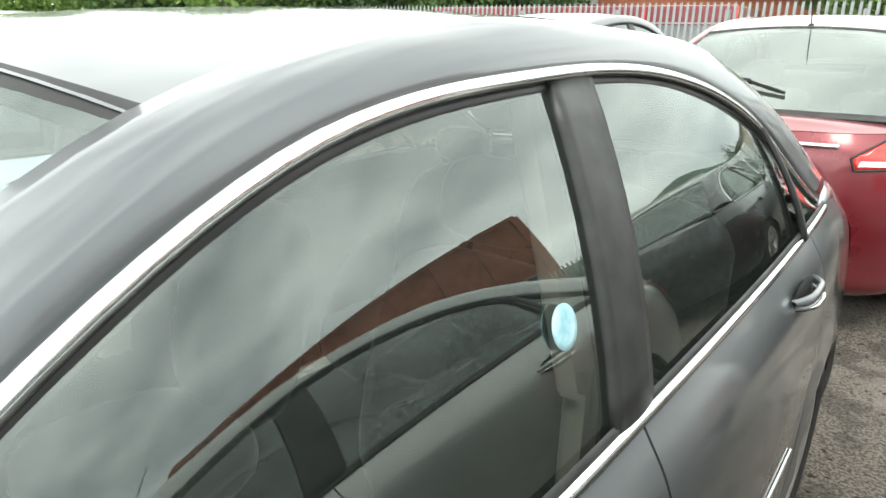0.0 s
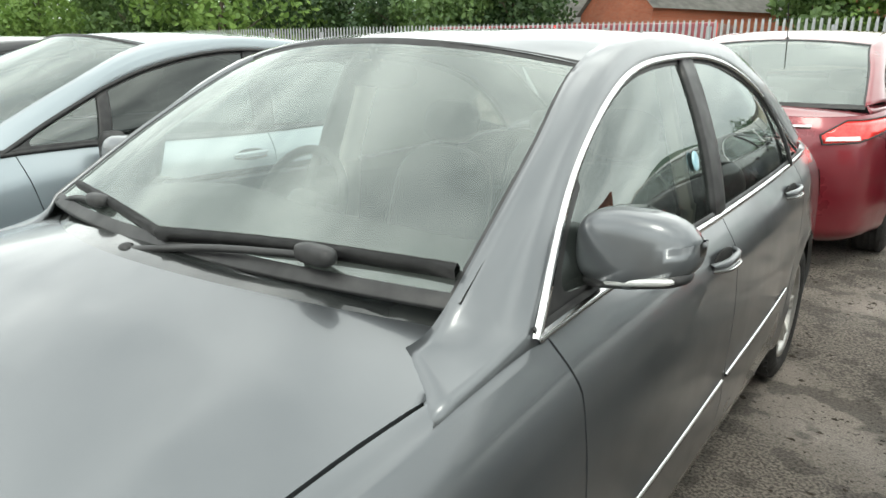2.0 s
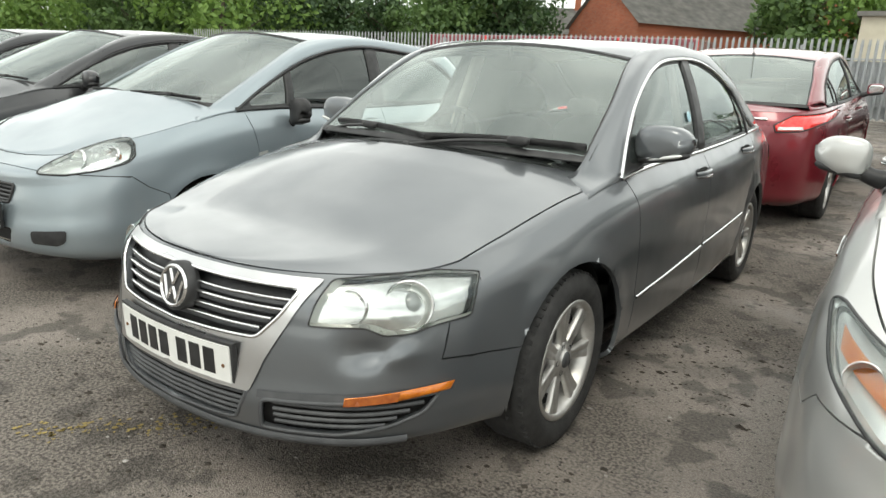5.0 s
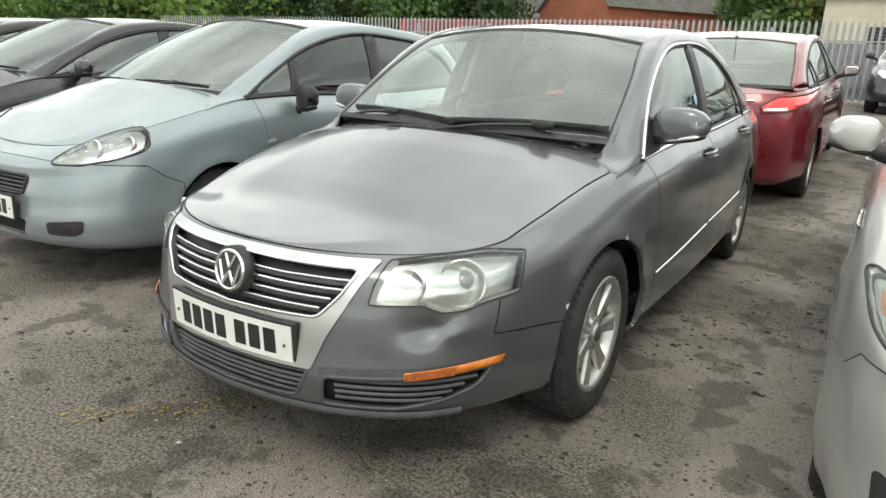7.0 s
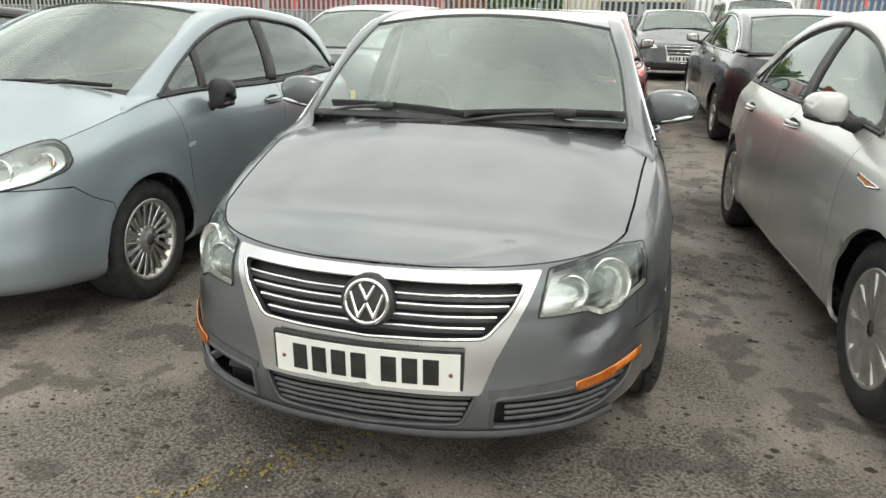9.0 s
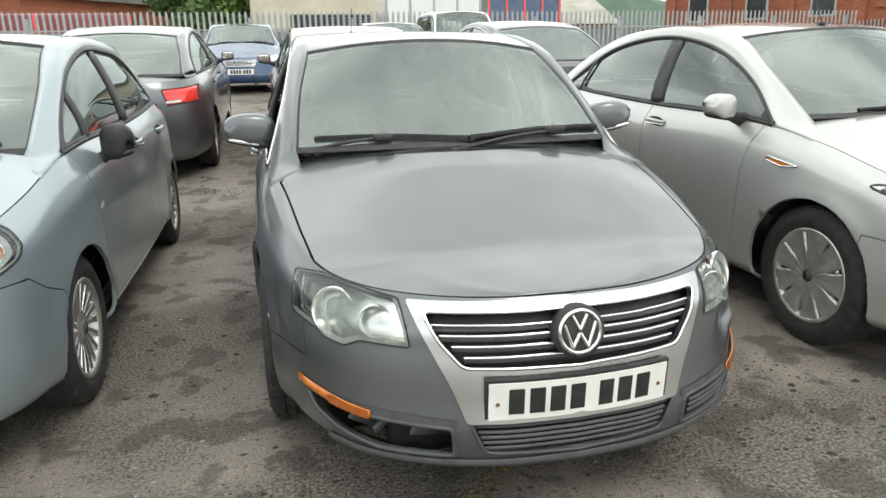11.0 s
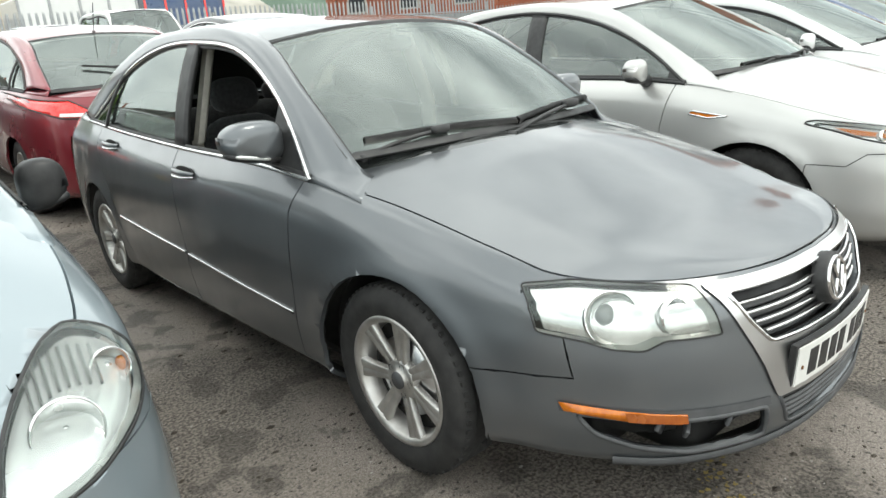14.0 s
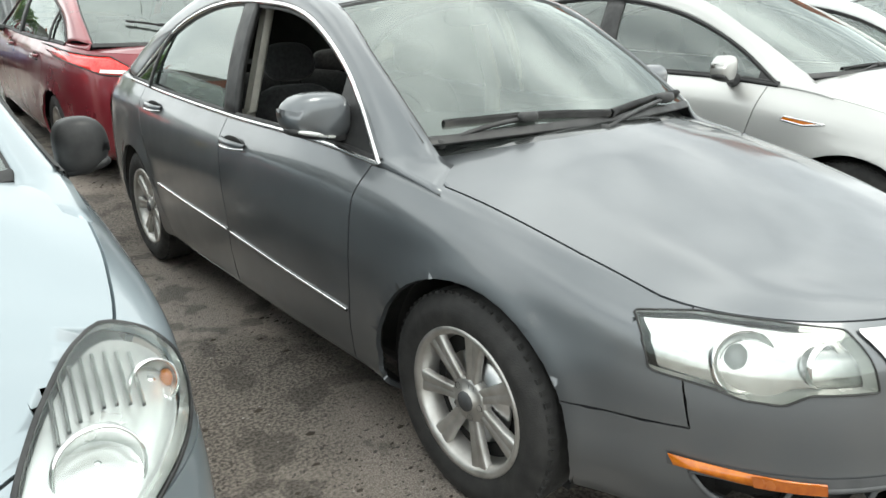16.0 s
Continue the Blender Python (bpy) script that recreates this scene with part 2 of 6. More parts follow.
def stencil(bm, poly, axes, keep):
    """Cuts an outline, drawn in two axes of space, into the faces for which keep() is true, and returns the faces inside it."""
    a, b = axes
    lo = [min(p[k] for p in poly) for k in (0, 1)]
    hi = [max(p[k] for p in poly) for k in (0, 1)]

    def near(f):
        xs, ys = [v.co[a] for v in f.verts], [v.co[b] for v in f.verts]
        return max(xs) >= lo[0] - 1e-4 and min(xs) <= hi[0] + 1e-4 and max(ys) >= lo[1] - 1e-4 and min(ys) <= hi[1] + 1e-4 and keep(f)
    pool = {f for f in bm.faces if near(f)}
    for (x0, y0), (x1, y1) in zip(poly, poly[1:] + poly[:1]):
        bx, by = sorted((x0, x1)), sorted((y0, y1))
        fs = []
        for f in pool:
            xs, ys = [v.co[a] for v in f.verts], [v.co[b] for v in f.verts]
            if max(xs) >= bx[0] - 1e-4 and min(xs) <= bx[1] + 1e-4 and max(ys) >= by[0] - 1e-4 and min(ys) <= by[1] + 1e-4:
                fs.append(f)
        co, no = [0, 0, 0], [0, 0, 0]
        co[a], co[b], no[a], no[b] = x0, y0, y1 - y0, x0 - x1
        geom = list({e for f in fs for e in f.edges} | {v for f in fs for v in f.verts}) + fs
        if geom and Vector(no).length > 1e-6:
            r = bmesh.ops.bisect_plane(bm, geom=geom, dist=1e-5, plane_co=co, plane_no=no)
            pool.update(g for g in r["geom"] if isinstance(g, bmesh.types.BMFace))
            pool = {f for f in pool if f.is_valid}
    got = []
    for f in sorted(pool, key=lambda g: g.index):
        c = f.calc_center_median()
        if inside(poly, c[a], c[b]):
            got.append(f)
    return got


def panel(name, source, faces, mat, parent, label="", gap=0.003, depth=0.016, weld=0.0035):
    """Lifts faces of the body off as a panel of its own, with a narrow shut gap and folded edges."""
    bm = bmesh.new()
    vmap = {}
    for f in faces:
        vs = []
        for v in f.verts:
            if v not in vmap:
                vmap[v] = bm.verts.new(v.co)
            vs.append(vmap[v])
        try:
            bm.faces.new(vs)
        except ValueError:
            pass
    bmesh.ops.triangulate(bm, faces=[f for f in bm.faces if len(f.verts) > 4])
    bmesh.ops.remove_doubles(bm, verts=bm.verts, dist=weld)
    bmesh.ops.dissolve_degenerate(bm, edges=bm.edges, dist=0.0005)
    bm.normal_update()
    edges = [e for e in bm.edges if len(e.link_faces) == 1]
    shift, normal = {}, {}
    for e in edges:
        f = e.link_faces[0]
        mid = (e.verts[0].co + e.verts[1].co) / 2
        t = (e.verts[1].co - e.verts[0].co).normalized()
        d = f.calc_center_median() - mid
        d = (d - t * d.dot(t))
        if d.length > 1e-7:
            for v in e.verts:
                shift[v] = shift.get(v, Vector()) + d.normalized()
        for v in e.verts:
            if v not in normal:
                around = {g for w in v.link_edges for o in w.verts for g in o.link_faces}
                normal[v] = sum((g.normal * g.calc_area() for g in around), Vector()).normalized()
    for v, d in shift.items():
        if d.length > 1e-6:
            v.co += d.normalized() * gap
    if depth:
        r = bmesh.ops.extrude_edge_only(bm, edges=edges)
        new_vs = [g for g in r["geom"] if isinstance(g, bmesh.types.BMVert)]
        for v in new_vs:
            near = min((o for e in v.link_edges for o in e.verts if o in normal), key=lambda o: (o.co - v.co).length, default=None)
            if near is not None:
                v.co = near.co - normal[near] * depth
        for e in edges:
            if e.is_valid:
                e.smooth = False
    return part(name, bm, mat, parent, label)

from mathutils.bvhtree import BVHTree


# ---- cars ----
class Body:
    """Measures of a car, nose towards -y, wheelbase centred on the origin."""
    W, F, R, yf, yr, wr = 0.88, -2.33, 2.43, -1.3545, 1.3545, 0.316
    arch = 0.352
    nose = [(0, 0), (0.25, 0.018), (0.49, 0.085), (0.66, 0.18), (0.80, 0.345), (0.90, 0.57), (0.965, 0.90)]
    tail = [(0.97, 0.85), (0.91, 0.42), (0.80, 0.19), (0.60, 0.075), (0.30, 0.015), (0, 0)]
    zn, zh, zf, za, zb, zc, zt = 0.70, 0.735, 0.835, 0.915, 0.945, 1.0, 0.985
    low = 0.19
    ya, xtop = -0.93, 0.80
    ws_base, ws_top = (0.685, -1.015, 0.972), (0.585, -0.40, 1.352)
    ws_mid, top_mid = (0, -1.13, 0.985), (0, -0.47, 1.405)
    rail = [(0.552, 0.0, 1.437), (0.548, 0.5, 1.442), (0.552, 0.92, 1.415)]
    rw_top, rw_base = (0.555, 1.05, 1.385), (0.665, 1.93, 1.03)
    rw_mid, rw_low = (0, 1.02, 1.43), (0, 2.02, 1.045)
    dlo = [(0.706, -0.63, 1.158), (0.660, -0.32, 1.318), (0.640, 0.10, 1.376), (0.640, 0.55, 1.368), (0.665, 1.0, 1.27), (0.70, 1.30, 1.13)]
    dlo_end = (0.75, 1.50, 1.005)
    roof, cowl, crown, deck = 1.472, 0.27, 0.06, 0.05
    rings = [(0.90, 0.10, 0.10, 0.0), (0.965, 0.03, 0.03, 0.06), (0.995, 0.0, 0.01, 0.21), (1.0, 0.012, 0.0, 0.45), (0.993, 0.035, 0.02, 0.72), (0.968, 0.055, 0.045, 0.885)]
    top_in = (0.10, 0.09)
    nu, nv = 150, 34
    paint = None

    def ring_points(self):
        W, F, R = self.W, self.F, self.R
        sides = [(1.0, self.ya + 0.25), (1.005, 0.1), (1.0, 0.9)]
        out = []
        n = len(self.nose)
        for k in range(len(self.rings) + 1):
            top = k == len(self.rings)
            wf, df, dr, h = (self.xtop / W, *self.top_in, 1.0) if top else self.rings[k]
            row = []
            for xn, dy in self.nose:
                row.append([xn * W * wf, F + df + dy])
            for xn, y in sides:
                row.append([xn * W * wf, y])
            for xn, dy in self.tail:
                row.append([xn * W * wf, R - dr - dy])
            ys = [p[1] for p in row]
            yk = [F + df, F + df + 0.34, self.yf, self.ya, 0.3, self.dlo_end[1], R - dr]
            tops = np.interp(ys, yk, [self.zn, self.zh, self.zf, self.za, self.zb, self.zc, self.zt])
            lows = np.interp(ys, [F, F + 0.7, 0, R - 0.7, R], [self.low + 0.02, self.low, self.low, self.low + 0.02, self.low + 0.05])
            out.append([[p[0], p[1], lo + (hi - lo) * h] for p, lo, hi in zip(row, lows, tops)])
        return np.array(out)

    def shell(self):
        C = self.ring_points()
        ts = chords(C[3])
        m = len(ts)
        # denser round the nose and the tail
        tq = np.unique(np.r_[np.linspace(0, ts[6], self.nu // 3), np.linspace(ts[6], ts[-6], self.nu // 3), np.linspace(ts[-6], ts[-1], self.nu // 3)])
        rings = np.array([spline(ts, r, tq) for r in C])
        rings[:, 0, 0] = rings[:, -1, 0] = 0
        vs = chords(C[:, m // 2])
        vq = np.linspace(0, vs[-1], self.nv)
        S = np.array([spline(vs, rings[:, i], vq) for i in range(len(tq))])
        return S

    def build(self):
        """One sheet: sides, nose and tail, bonnet and boot lid."""
        S = self.shell()
        S = self.form(S)
        bm = bmesh.new()
        zone = bm.faces.layers.int.new("panel")
        add_grid(bm, S)
        add_grid(bm, S * np.array([-1, 1, 1]))
        sides = set(bm.faces)
        top = S[:, -1]
        n = len(top)
        ia = int(np.argmin(np.abs(top[: n // 2, 1] - self.ya)))
        ic = n // 2 + int(np.argmin(np.abs(top[n // 2:, 1] - self.rw_base[1])))
        self.top, self.ia, self.ic = top, ia, ic
        nx = 29
        t = np.linspace(-1, 1, nx)
        f = np.abs(t) ** 2.2
        rows = []
        for i in range(0, ia + 1):
            e, k = top[i], i / ia
            g = np.clip((top[i, 1] - top[0, 1]) / (top[ia, 1] - top[0, 1]), 0, 1)
            y = e[1] - self.cowl * g ** 3 * (1 - t**2)
            z = e[2] + self.crown * np.minimum(1, 0.15 + 1.1 * g) * (1 - f) - 0.02 * (1 - g) * 0
            if i == 0:
                z = np.full(nx, e[2])
            rows.append(np.stack([e[0] * t, y, z], 1))
        add_grid(bm, self.form_bonnet(np.array(rows)))
        bonnet = [f for f in bm.faces if f not in sides]
        for face in bonnet:
            face[zone] = 101
        sides.update(bonnet)
        rows = []
        for i in range(ic, n):
            e = top[i]
            g = np.clip((top[-1, 1] - e[1]) / max(top[-1, 1] - top[ic, 1], 0.01), 0, 1)
            y = e[1] + (self.rw_low[1] - self.rw_base[1]) * g**2 * (1 - t**2)
            z = e[2] + self.deck * np.minimum(1, g * 2) * (1 - f)
            rows.append(np.stack([e[0] * t, y, z], 1))
        add_grid(bm, np.array(rows))
        for f in bm.faces:
            if f not in sides:
                f[zone] = 102
        bmesh.ops.remove_doubles(bm, verts=bm.verts, dist=0.0004)
        bmesh.ops.recalc_face_normals(bm, faces=bm.faces)
        side = max(bm.faces, key=lambda f: f.calc_center_median().x)
        if side.normal.x < 0:
            bmesh.ops.reverse_faces(bm, faces=bm.faces)
        return bm

    def form(self, S):
        """A crease along the shoulder, and flared arches."""
        for y0 in (self.yf, self.yr):
            d = np.hypot(S[..., 1] - y0, S[..., 2] - self.wr)
            flare = 0.014 * np.exp(-((d - self.arch) / 0.05) ** 2)
            S[..., 0] += np.where(S[..., 0] > 0.5, flare, 0)
        return S

    def form_bonnet(self, B):
        """Two soft creases from the screen towards the grille."""
        k = np.linspace(0, 1, len(B))[:, None]
        t = np.abs(np.linspace(-1, 1, B.shape[1]))[None, :]
        ridge = np.exp(-((t - 0.70 + 0.02 * k) / 0.10) ** 2)
        B[..., 2] += 0.004 * ridge * np.clip(k * 3, 0, 1) * np.clip((1 - k) * 6, 0, 1)
        return B

    # windows, pillars and roof
    def belt(self, y):
        o = self.top[self.ia - 3: self.ic + 3]
        return np.array([np.interp(y, o[:, 1], o[:, k]) for k in range(3)])

    def d_curve(self, n=60):
        start = self.belt(self.ya)
        return curve([tuple(start), *self.dlo, self.dlo_end], n)

    def e_curve(self, n=60):
        a, b, c = np.array(self.ws_base), np.array(self.ws_top), np.array(self.rw_top)
        d = np.array(self.rw_base)
        mid = a * 0.5 + b * 0.5 + np.array((0.012, 0, 0.018))
        mid2 = c * 0.5 + d * 0.5 + np.array((0.008, 0, 0.02))
        return curve([a, mid, b, *self.rail, c, mid2, d], n)


def outward(bm, centre):
    """Turns the faces of an open sheet away from a point within."""
    bm.normal_update()
    s = sum((f.calc_center_median() - Vector(centre)).dot(f.normal) * f.calc_area() for f in bm.faces)
    if s < 0:
        bmesh.ops.reverse_faces(bm, faces=bm.faces)


def greenhouse(B, root, screen, side_glass, open_windows=(), chrome=True, rear_tint=None, posts=((0.105, 0.20), ), sub_posts=(), foot=None):
    n = 61
    D, E = B.d_curve(n), B.e_curve(n)
    centre = (0, 0, 0.9)
    # pillars and roof rails, one a side
    for s in (1, -1):
        bm = bmesh.new()
        rows = []
        for k in range(n):
            mid = (D[k] + E[k]) / 2
            out = np.array((0.022, 0, 0.022)) * min(1.0, np.linalg.norm(D[k] - E[k]) / 0.12) * (0.2 + 0.8 * min(1.0, k / 14))
            rows.append([D[k] - np.array((0.012, 0, 0.006)), *curve([D[k], mid + out, E[k]], 7), E[k] - np.array((0.004, 0, 0.012))])
        # the pillar's foot flows forwards into the wing
        if foot is not None:
            lead = []
            for f in (1.0, 0.8, 0.6, 0.4, 0.2):
                y = B.ya - 0.27 * f
                d = np.array([np.interp(y, B.top[: B.ia + 1, 1], B.top[: B.ia + 1, c]) for c in range(3)]) + np.array((0, 0, 0.003 - 0.007 * f**4))
                e = E[0] * (1 - f) + np.array(foot) * f - np.array((0, 0, 0.02 * math.sin(math.pi * f) + 0.007 * f**4))
                mid = (d + e) / 2 + np.array((0.0044, 0, 0.0044)) * (1 - f) ** 1.5 * min(1.0, np.linalg.norm(D[0] - E[0]) / 0.12)
                lead.append([d - np.array((0.012, 0, 0.012)), *curve([d, mid, e], 7), e - np.array((0.004, 0, 0.012))])
            rows = lead + rows
        rows = np.array(rows) * np.array((s, 1, 1))
        add_grid(bm, rows)
        if B.rw_base[1] > B.dlo_end[1]:
            heel = []
            for y in np.linspace(B.dlo_end[1] - 0.02, B.rw_base[1] + 0.03, 9):
                f = (y - B.dlo_end[1]) / (B.rw_base[1] - B.dlo_end[1])
                f = min(1, max(0, f))
                j = D[-1] * (1 - f) + E[-1] * f
                heel.append([B.belt(y) * np.array((s, 1, 1)) - np.array((0, 0, 0.004)), (j + np.array((0.004, 0, 0.0))) * np.array((s, 1, 1))])
            add_grid(bm, heel)
        outward(bm, centre)
        bmesh.ops.solidify(bm, geom=list(bm.faces), thickness=-0.004)
        part("roof_pillar", bm, B.paint, root)
    # roof
    i0, i1 = int(np.argmin(np.linalg.norm(E - np.array(B.ws_top), axis=1))), int(np.argmin(np.linalg.norm(E - np.array(B.rw_top), axis=1)))
    bm = bmesh.new()
    t = np.linspace(-1, 1, 21)
    rows = []
    for k in range(i0, i1 + 1):
        g = (k - i0) / (i1 - i0)
        e = E[k]
        z_end = B.top_mid[2] * (1 - g) + B.rw_mid[2] * g
        zc = z_end + (B.roof - max(B.top_mid[2], B.rw_mid[2]) * 0.5 - min(B.top_mid[2], B.rw_mid[2]) * 0.5) * 4 * g * (1 - g)
        yc = e[1] + (B.top_mid[1] - B.ws_top[1]) * (1 - g) ** 4 + (B.rw_mid[1] - B.rw_top[1]) * g**4
        rows.append([(e[0] * a, e[1] + (yc - e[1]) * (1 - a * a), e[2] + (zc - e[2]) * (1 - abs(a) ** 2.4)) for a in t])
    add_grid(bm, rows)
    outward(bm, centre)
    part("roof", bm, B.paint, root)
    bm = bmesh.new()
    add_grid(bm, [[(x * 0.97, y, z - 0.028) for x, y, z in row] for row in rows])
    part("headlining", bm, BEIGE_TRIM, root)
    # windscreen and rear window
    for name, base, topc, lo, hi, mat in (("windscreen", E[: i0 + 1], None, B.ws_mid, B.top_mid, screen), ("rear_window", E[i1:][::-1], None, B.rw_low, B.rw_mid, rear_tint or screen)):
        bm = bmesh.new()
        rows = []
        for k, e in enumerate(base):
            g = k / (len(base) - 1)
            c = np.array(lo) * (1 - g) + np.array(hi) * g
            dy, dz = c[1] - e[1], c[2] - e[2]
            q = e - np.array((0.002, 0, 0.005))
            rows.append([(q[0] * a, q[1] + dy * (1 - a * a), q[2] + dz * (1 - a * a)) for a in t])
        add_grid(bm, rows)
        outward(bm, centre)
        glass = part(name, bm, mat, root)
        glass.visible_shadow = False
        # dark ceramic edge round the glass
        R = np.array(rows)
        bm = bmesh.new()
        for line in (R[0], R[-1], R[:, 0], R[:, -1]):
            nn = [Vector((p[0] * 0.2, -1 if name == "windscreen" else 1, 0.9)) for p in line]
            sweep(bm, line, 0.034, 0.002, nn)
        part("glass_edge", bm, TRIM, glass)
    # side windows: panes between the pillars
    for s in (1, -1):
        y0, y1 = B.ya + 0.015, B.dlo_end[1] - 0.01

        def at(y, f, off=0.0):
            lo = B.belt(y)
            j = np.array([np.interp(y, D[:, 1], D[:, c]) for c in range(3)])
            p = lo * (1 - f) + j * f + np.array((0.02 * 4 * f * (1 - f) * min(1, (j[2] - lo[2]) / 0.3), 0, 0)) + np.array((off, 0, 0))
            return p * np.array((s, 1, 1))
        bounds = [y0, *[v for p in posts for v in p], y1]
        spans = [(bounds[i], bounds[i + 1]) for i in range(0, len(bounds), 2)]
        for w, (a, b) in enumerate(spans):
            if (s, w) in open_windows:
                continue
            bm = bmesh.new()
            m = 24
            ka, kb = float(w > 0), float(w < len(spans) - 1)
            add_grid(bm, [[at(a + (b - a) * i / m - 0.05 * (0.5 - j / 8) * (ka * (1 - i / m) + kb * i / m), j / 8, -0.008) for j in range(9)] for i in range(m + 1)])
            outward(bm, centre)
            side_mat = side_glass[w] if isinstance(side_glass, (list, tuple)) else side_glass
            glass = part("side_window", bm, side_mat, root)
            glass.visible_shadow = False
        for a, b in posts:
            bm = bmesh.new()
            add_grid(bm, [[at(a - 0.012 + (b - a + 0.024) * i / 6 - 0.05 * (0.5 - j / 8), j / 8, 0.002 + 0.004 * math.sin(math.pi * i / 6)) for j in range(9)] for i in range(7)])
            outward(bm, centre)
            bmesh.ops.solidify(bm, geom=list(bm.faces), thickness=0.025)
            part("door_post", bm, TRIM, root)
        for yb in sub_posts:
            bm = bmesh.new()
            add_grid(bm, [[at(yb + (i - 1) * 0.014 - 0.05 * (j / 8), j / 8, 0.001) for j in range(9)] for i in range(3)])
            outward(bm, centre)
            bmesh.ops.solidify(bm, geom=list(bm.faces), thickness=-0.012)
            part("window_divider", bm, TRIM, root)
        # seal and bright strip round the windows
        loop_top = [p * np.array((s, 1, 1)) for p in D]
        low = [B.belt(y) * np.array((s, 1, 1)) for y in np.linspace(B.ya, B.dlo_end[1], 40)]
        for path, nrm in ((loop_top, (s, 0, 0.5)), (low, (s, 0, 0.25))):
            bm = bmesh.new()
            sweep(bm, np.array(path) + np.array((0.001 * s, 0, 0.002)), 0.020, 0.008, [nrm] * len(path))
            part("window_strip", bm, CHROME if chrome else TRIM, root)
            bm = bmesh.new()
            sweep(bm, np.array(path) - np.array((0.004 * s, 0, 0.012 if path is loop_top else -0.012)), 0.022, 0.004, [nrm] * len(path))
            part("window_seal", bm, TRIM, root)


def wheel(B, root, x, y, style, label=""):
    """Tyre with treads, a rim with spokes or a cover, nuts and a hub cap."""
    s = 1 if x > 0 else -1
    r = B.wr
    rim = r * 0.665
    tw = 0.205
    bm = bmesh.new()
    prof = [(rim - 0.005, tw / 2 - 0.02), (rim + 0.012, tw / 2 - 0.006), (rim + 0.04, tw / 2 + 0.004), (r - 0.045, tw / 2 + 0.003), (r - 0.016, tw / 2 - 0.010), (r - 0.004, tw / 2 - 0.03)]
    for g in (0.062, 0.025, -0.012, -0.05):
        prof += [(r, g), (r, g - 0.012), (r - 0.008, g - 0.014), (r - 0.008, g - 0.022)]
    prof += [(r - 0.01, -tw / 2 + 0.01), (r - 0.05, -tw / 2), (rim, -tw / 2 + 0.02)]
    lathe(bm, [(a, h * s) for a, h in prof], 56)
    # tread blocks over the shoulders
    for k in range(64):
        a = 2 * math.pi * k / 64
        add_box(bm, (s * (tw / 2 - 0.034) - 0.016, -0.007, r - 0.02), (s * (tw / 2 - 0.034) + 0.016, 0.007, r - 0.003), 0, pose(0, 0, 0, math.degrees(a), 0, 0))
    bmesh.ops.recalc_face_normals(bm, faces=bm.faces)
    tyre = part("wheel", bm, TYRE, root, label, angle=40)
    tyre.matrix_basis = pose(x - s * tw / 2, y, r)
    face = tw / 2 - 0.012
    bm = bmesh.new()
    lathe(bm, [(a, h * s) for a, h in [(rim + 0.006, face), (rim + 0.004, face + 0.006), (rim - 0.008, face + 0.005), (rim - 0.018, face - 0.008), (rim - 0.03, face - 0.06), (rim - 0.035, -0.05)]], 56)
    bmesh.ops.recalc_face_normals(bm, faces=bm.faces)
    part("rim", bm, ALLOY, tyre)
    bm = bmesh.new()
    lathe(bm, [(a, h * s) for a, h in [(0.0, face - 0.06), (rim - 0.03, face - 0.062)]], 40)
    part("brake_backing", bm, LINER, tyre)
    bm = bmesh.new()
    lathe(bm, [(a, h * s) for a, h in [(0.0, face - 0.045), (rim * 0.62, face - 0.045), (rim * 0.63, face - 0.055)]], 40)
    part("brake_disc", bm, SATIN, tyre)
    spokes = {"seven": 7, "cover": 9, "turbine": 18, "five": 5}[style]
    for k in range(spokes):
        bm = bmesh.new()
        if style == "seven":
            half = [(0.045, 0.022), (0.085, 0.021), (0.14, 0.026), (rim - 0.012, 0.036)]
        elif style == "cover":
            half = [(0.03, 0.016), (0.10, 0.040), (0.15, 0.046), (rim - 0.012, 0.064)]
        elif style == "turbine":
            half = [(0.065, 0.0075), (0.11, 0.010), (0.15, 0.012), (rim - 0.012, 0.013)]
        else:
            half = [(0.04, 0.03), (0.09, 0.034), (0.14, 0.038), (rim - 0.012, 0.05)]
        rows = []
        for rr, w in half:
            h = face - 0.004 - 0.018 * (1 - rr / rim) * (style != "cover") + (0.006 if style == "cover" else 0)
            twist = 0.14 * (rr / rim) if style == "turbine" else 0
            c, d = math.cos(twist), math.sin(twist)
            line = [(-w, h - 0.022), (-w * 0.96, h - 0.004), (-w * 0.8, h), (-w * 0.12, h - 0.002), (0, h - 0.005), (w * 0.12, h - 0.002), (w * 0.8, h), (w * 0.96, h - 0.004), (w, h - 0.022)]
            rows.append([(hh * s, ww * c + rr * d, rr * c - ww * d) for ww, hh in line])
        add_grid(bm, rows)
        bmesh.ops.transform(bm, matrix=pose(0, 0, 0, 360 / spokes * k + 8, 0, 0), verts=bm.verts)
        outward(bm, (s * (face - 0.2), 0, 0))
        part("spoke", bm, SATIN if style == "turbine" else ALLOY, tyre)
    bm = bmesh.new()
    rc = 0.068 if style != "turbine" else 0.075
    lathe(bm, [(a, h * s) for a, h in [(rc, face - 0.05), (rc, face - 0.022), (rc * 0.85, face - 0.014), (rc * 0.45, face - 0.012), (0.031, face - 0.008), (0.0, face - 0.006)]], 32)
    bmesh.ops.recalc_face_normals(bm, faces=bm.faces)
    part("hub", bm, ALLOY, tyre)
    bm = bmesh.new()
    lathe(bm, [(a, h * s) for a, h in [(0.029, face - 0.008), (0.028, face - 0.003), (0.0, face - 0.002)]], 24)
    part("hub_cap", bm, GREY_TRIM, tyre)
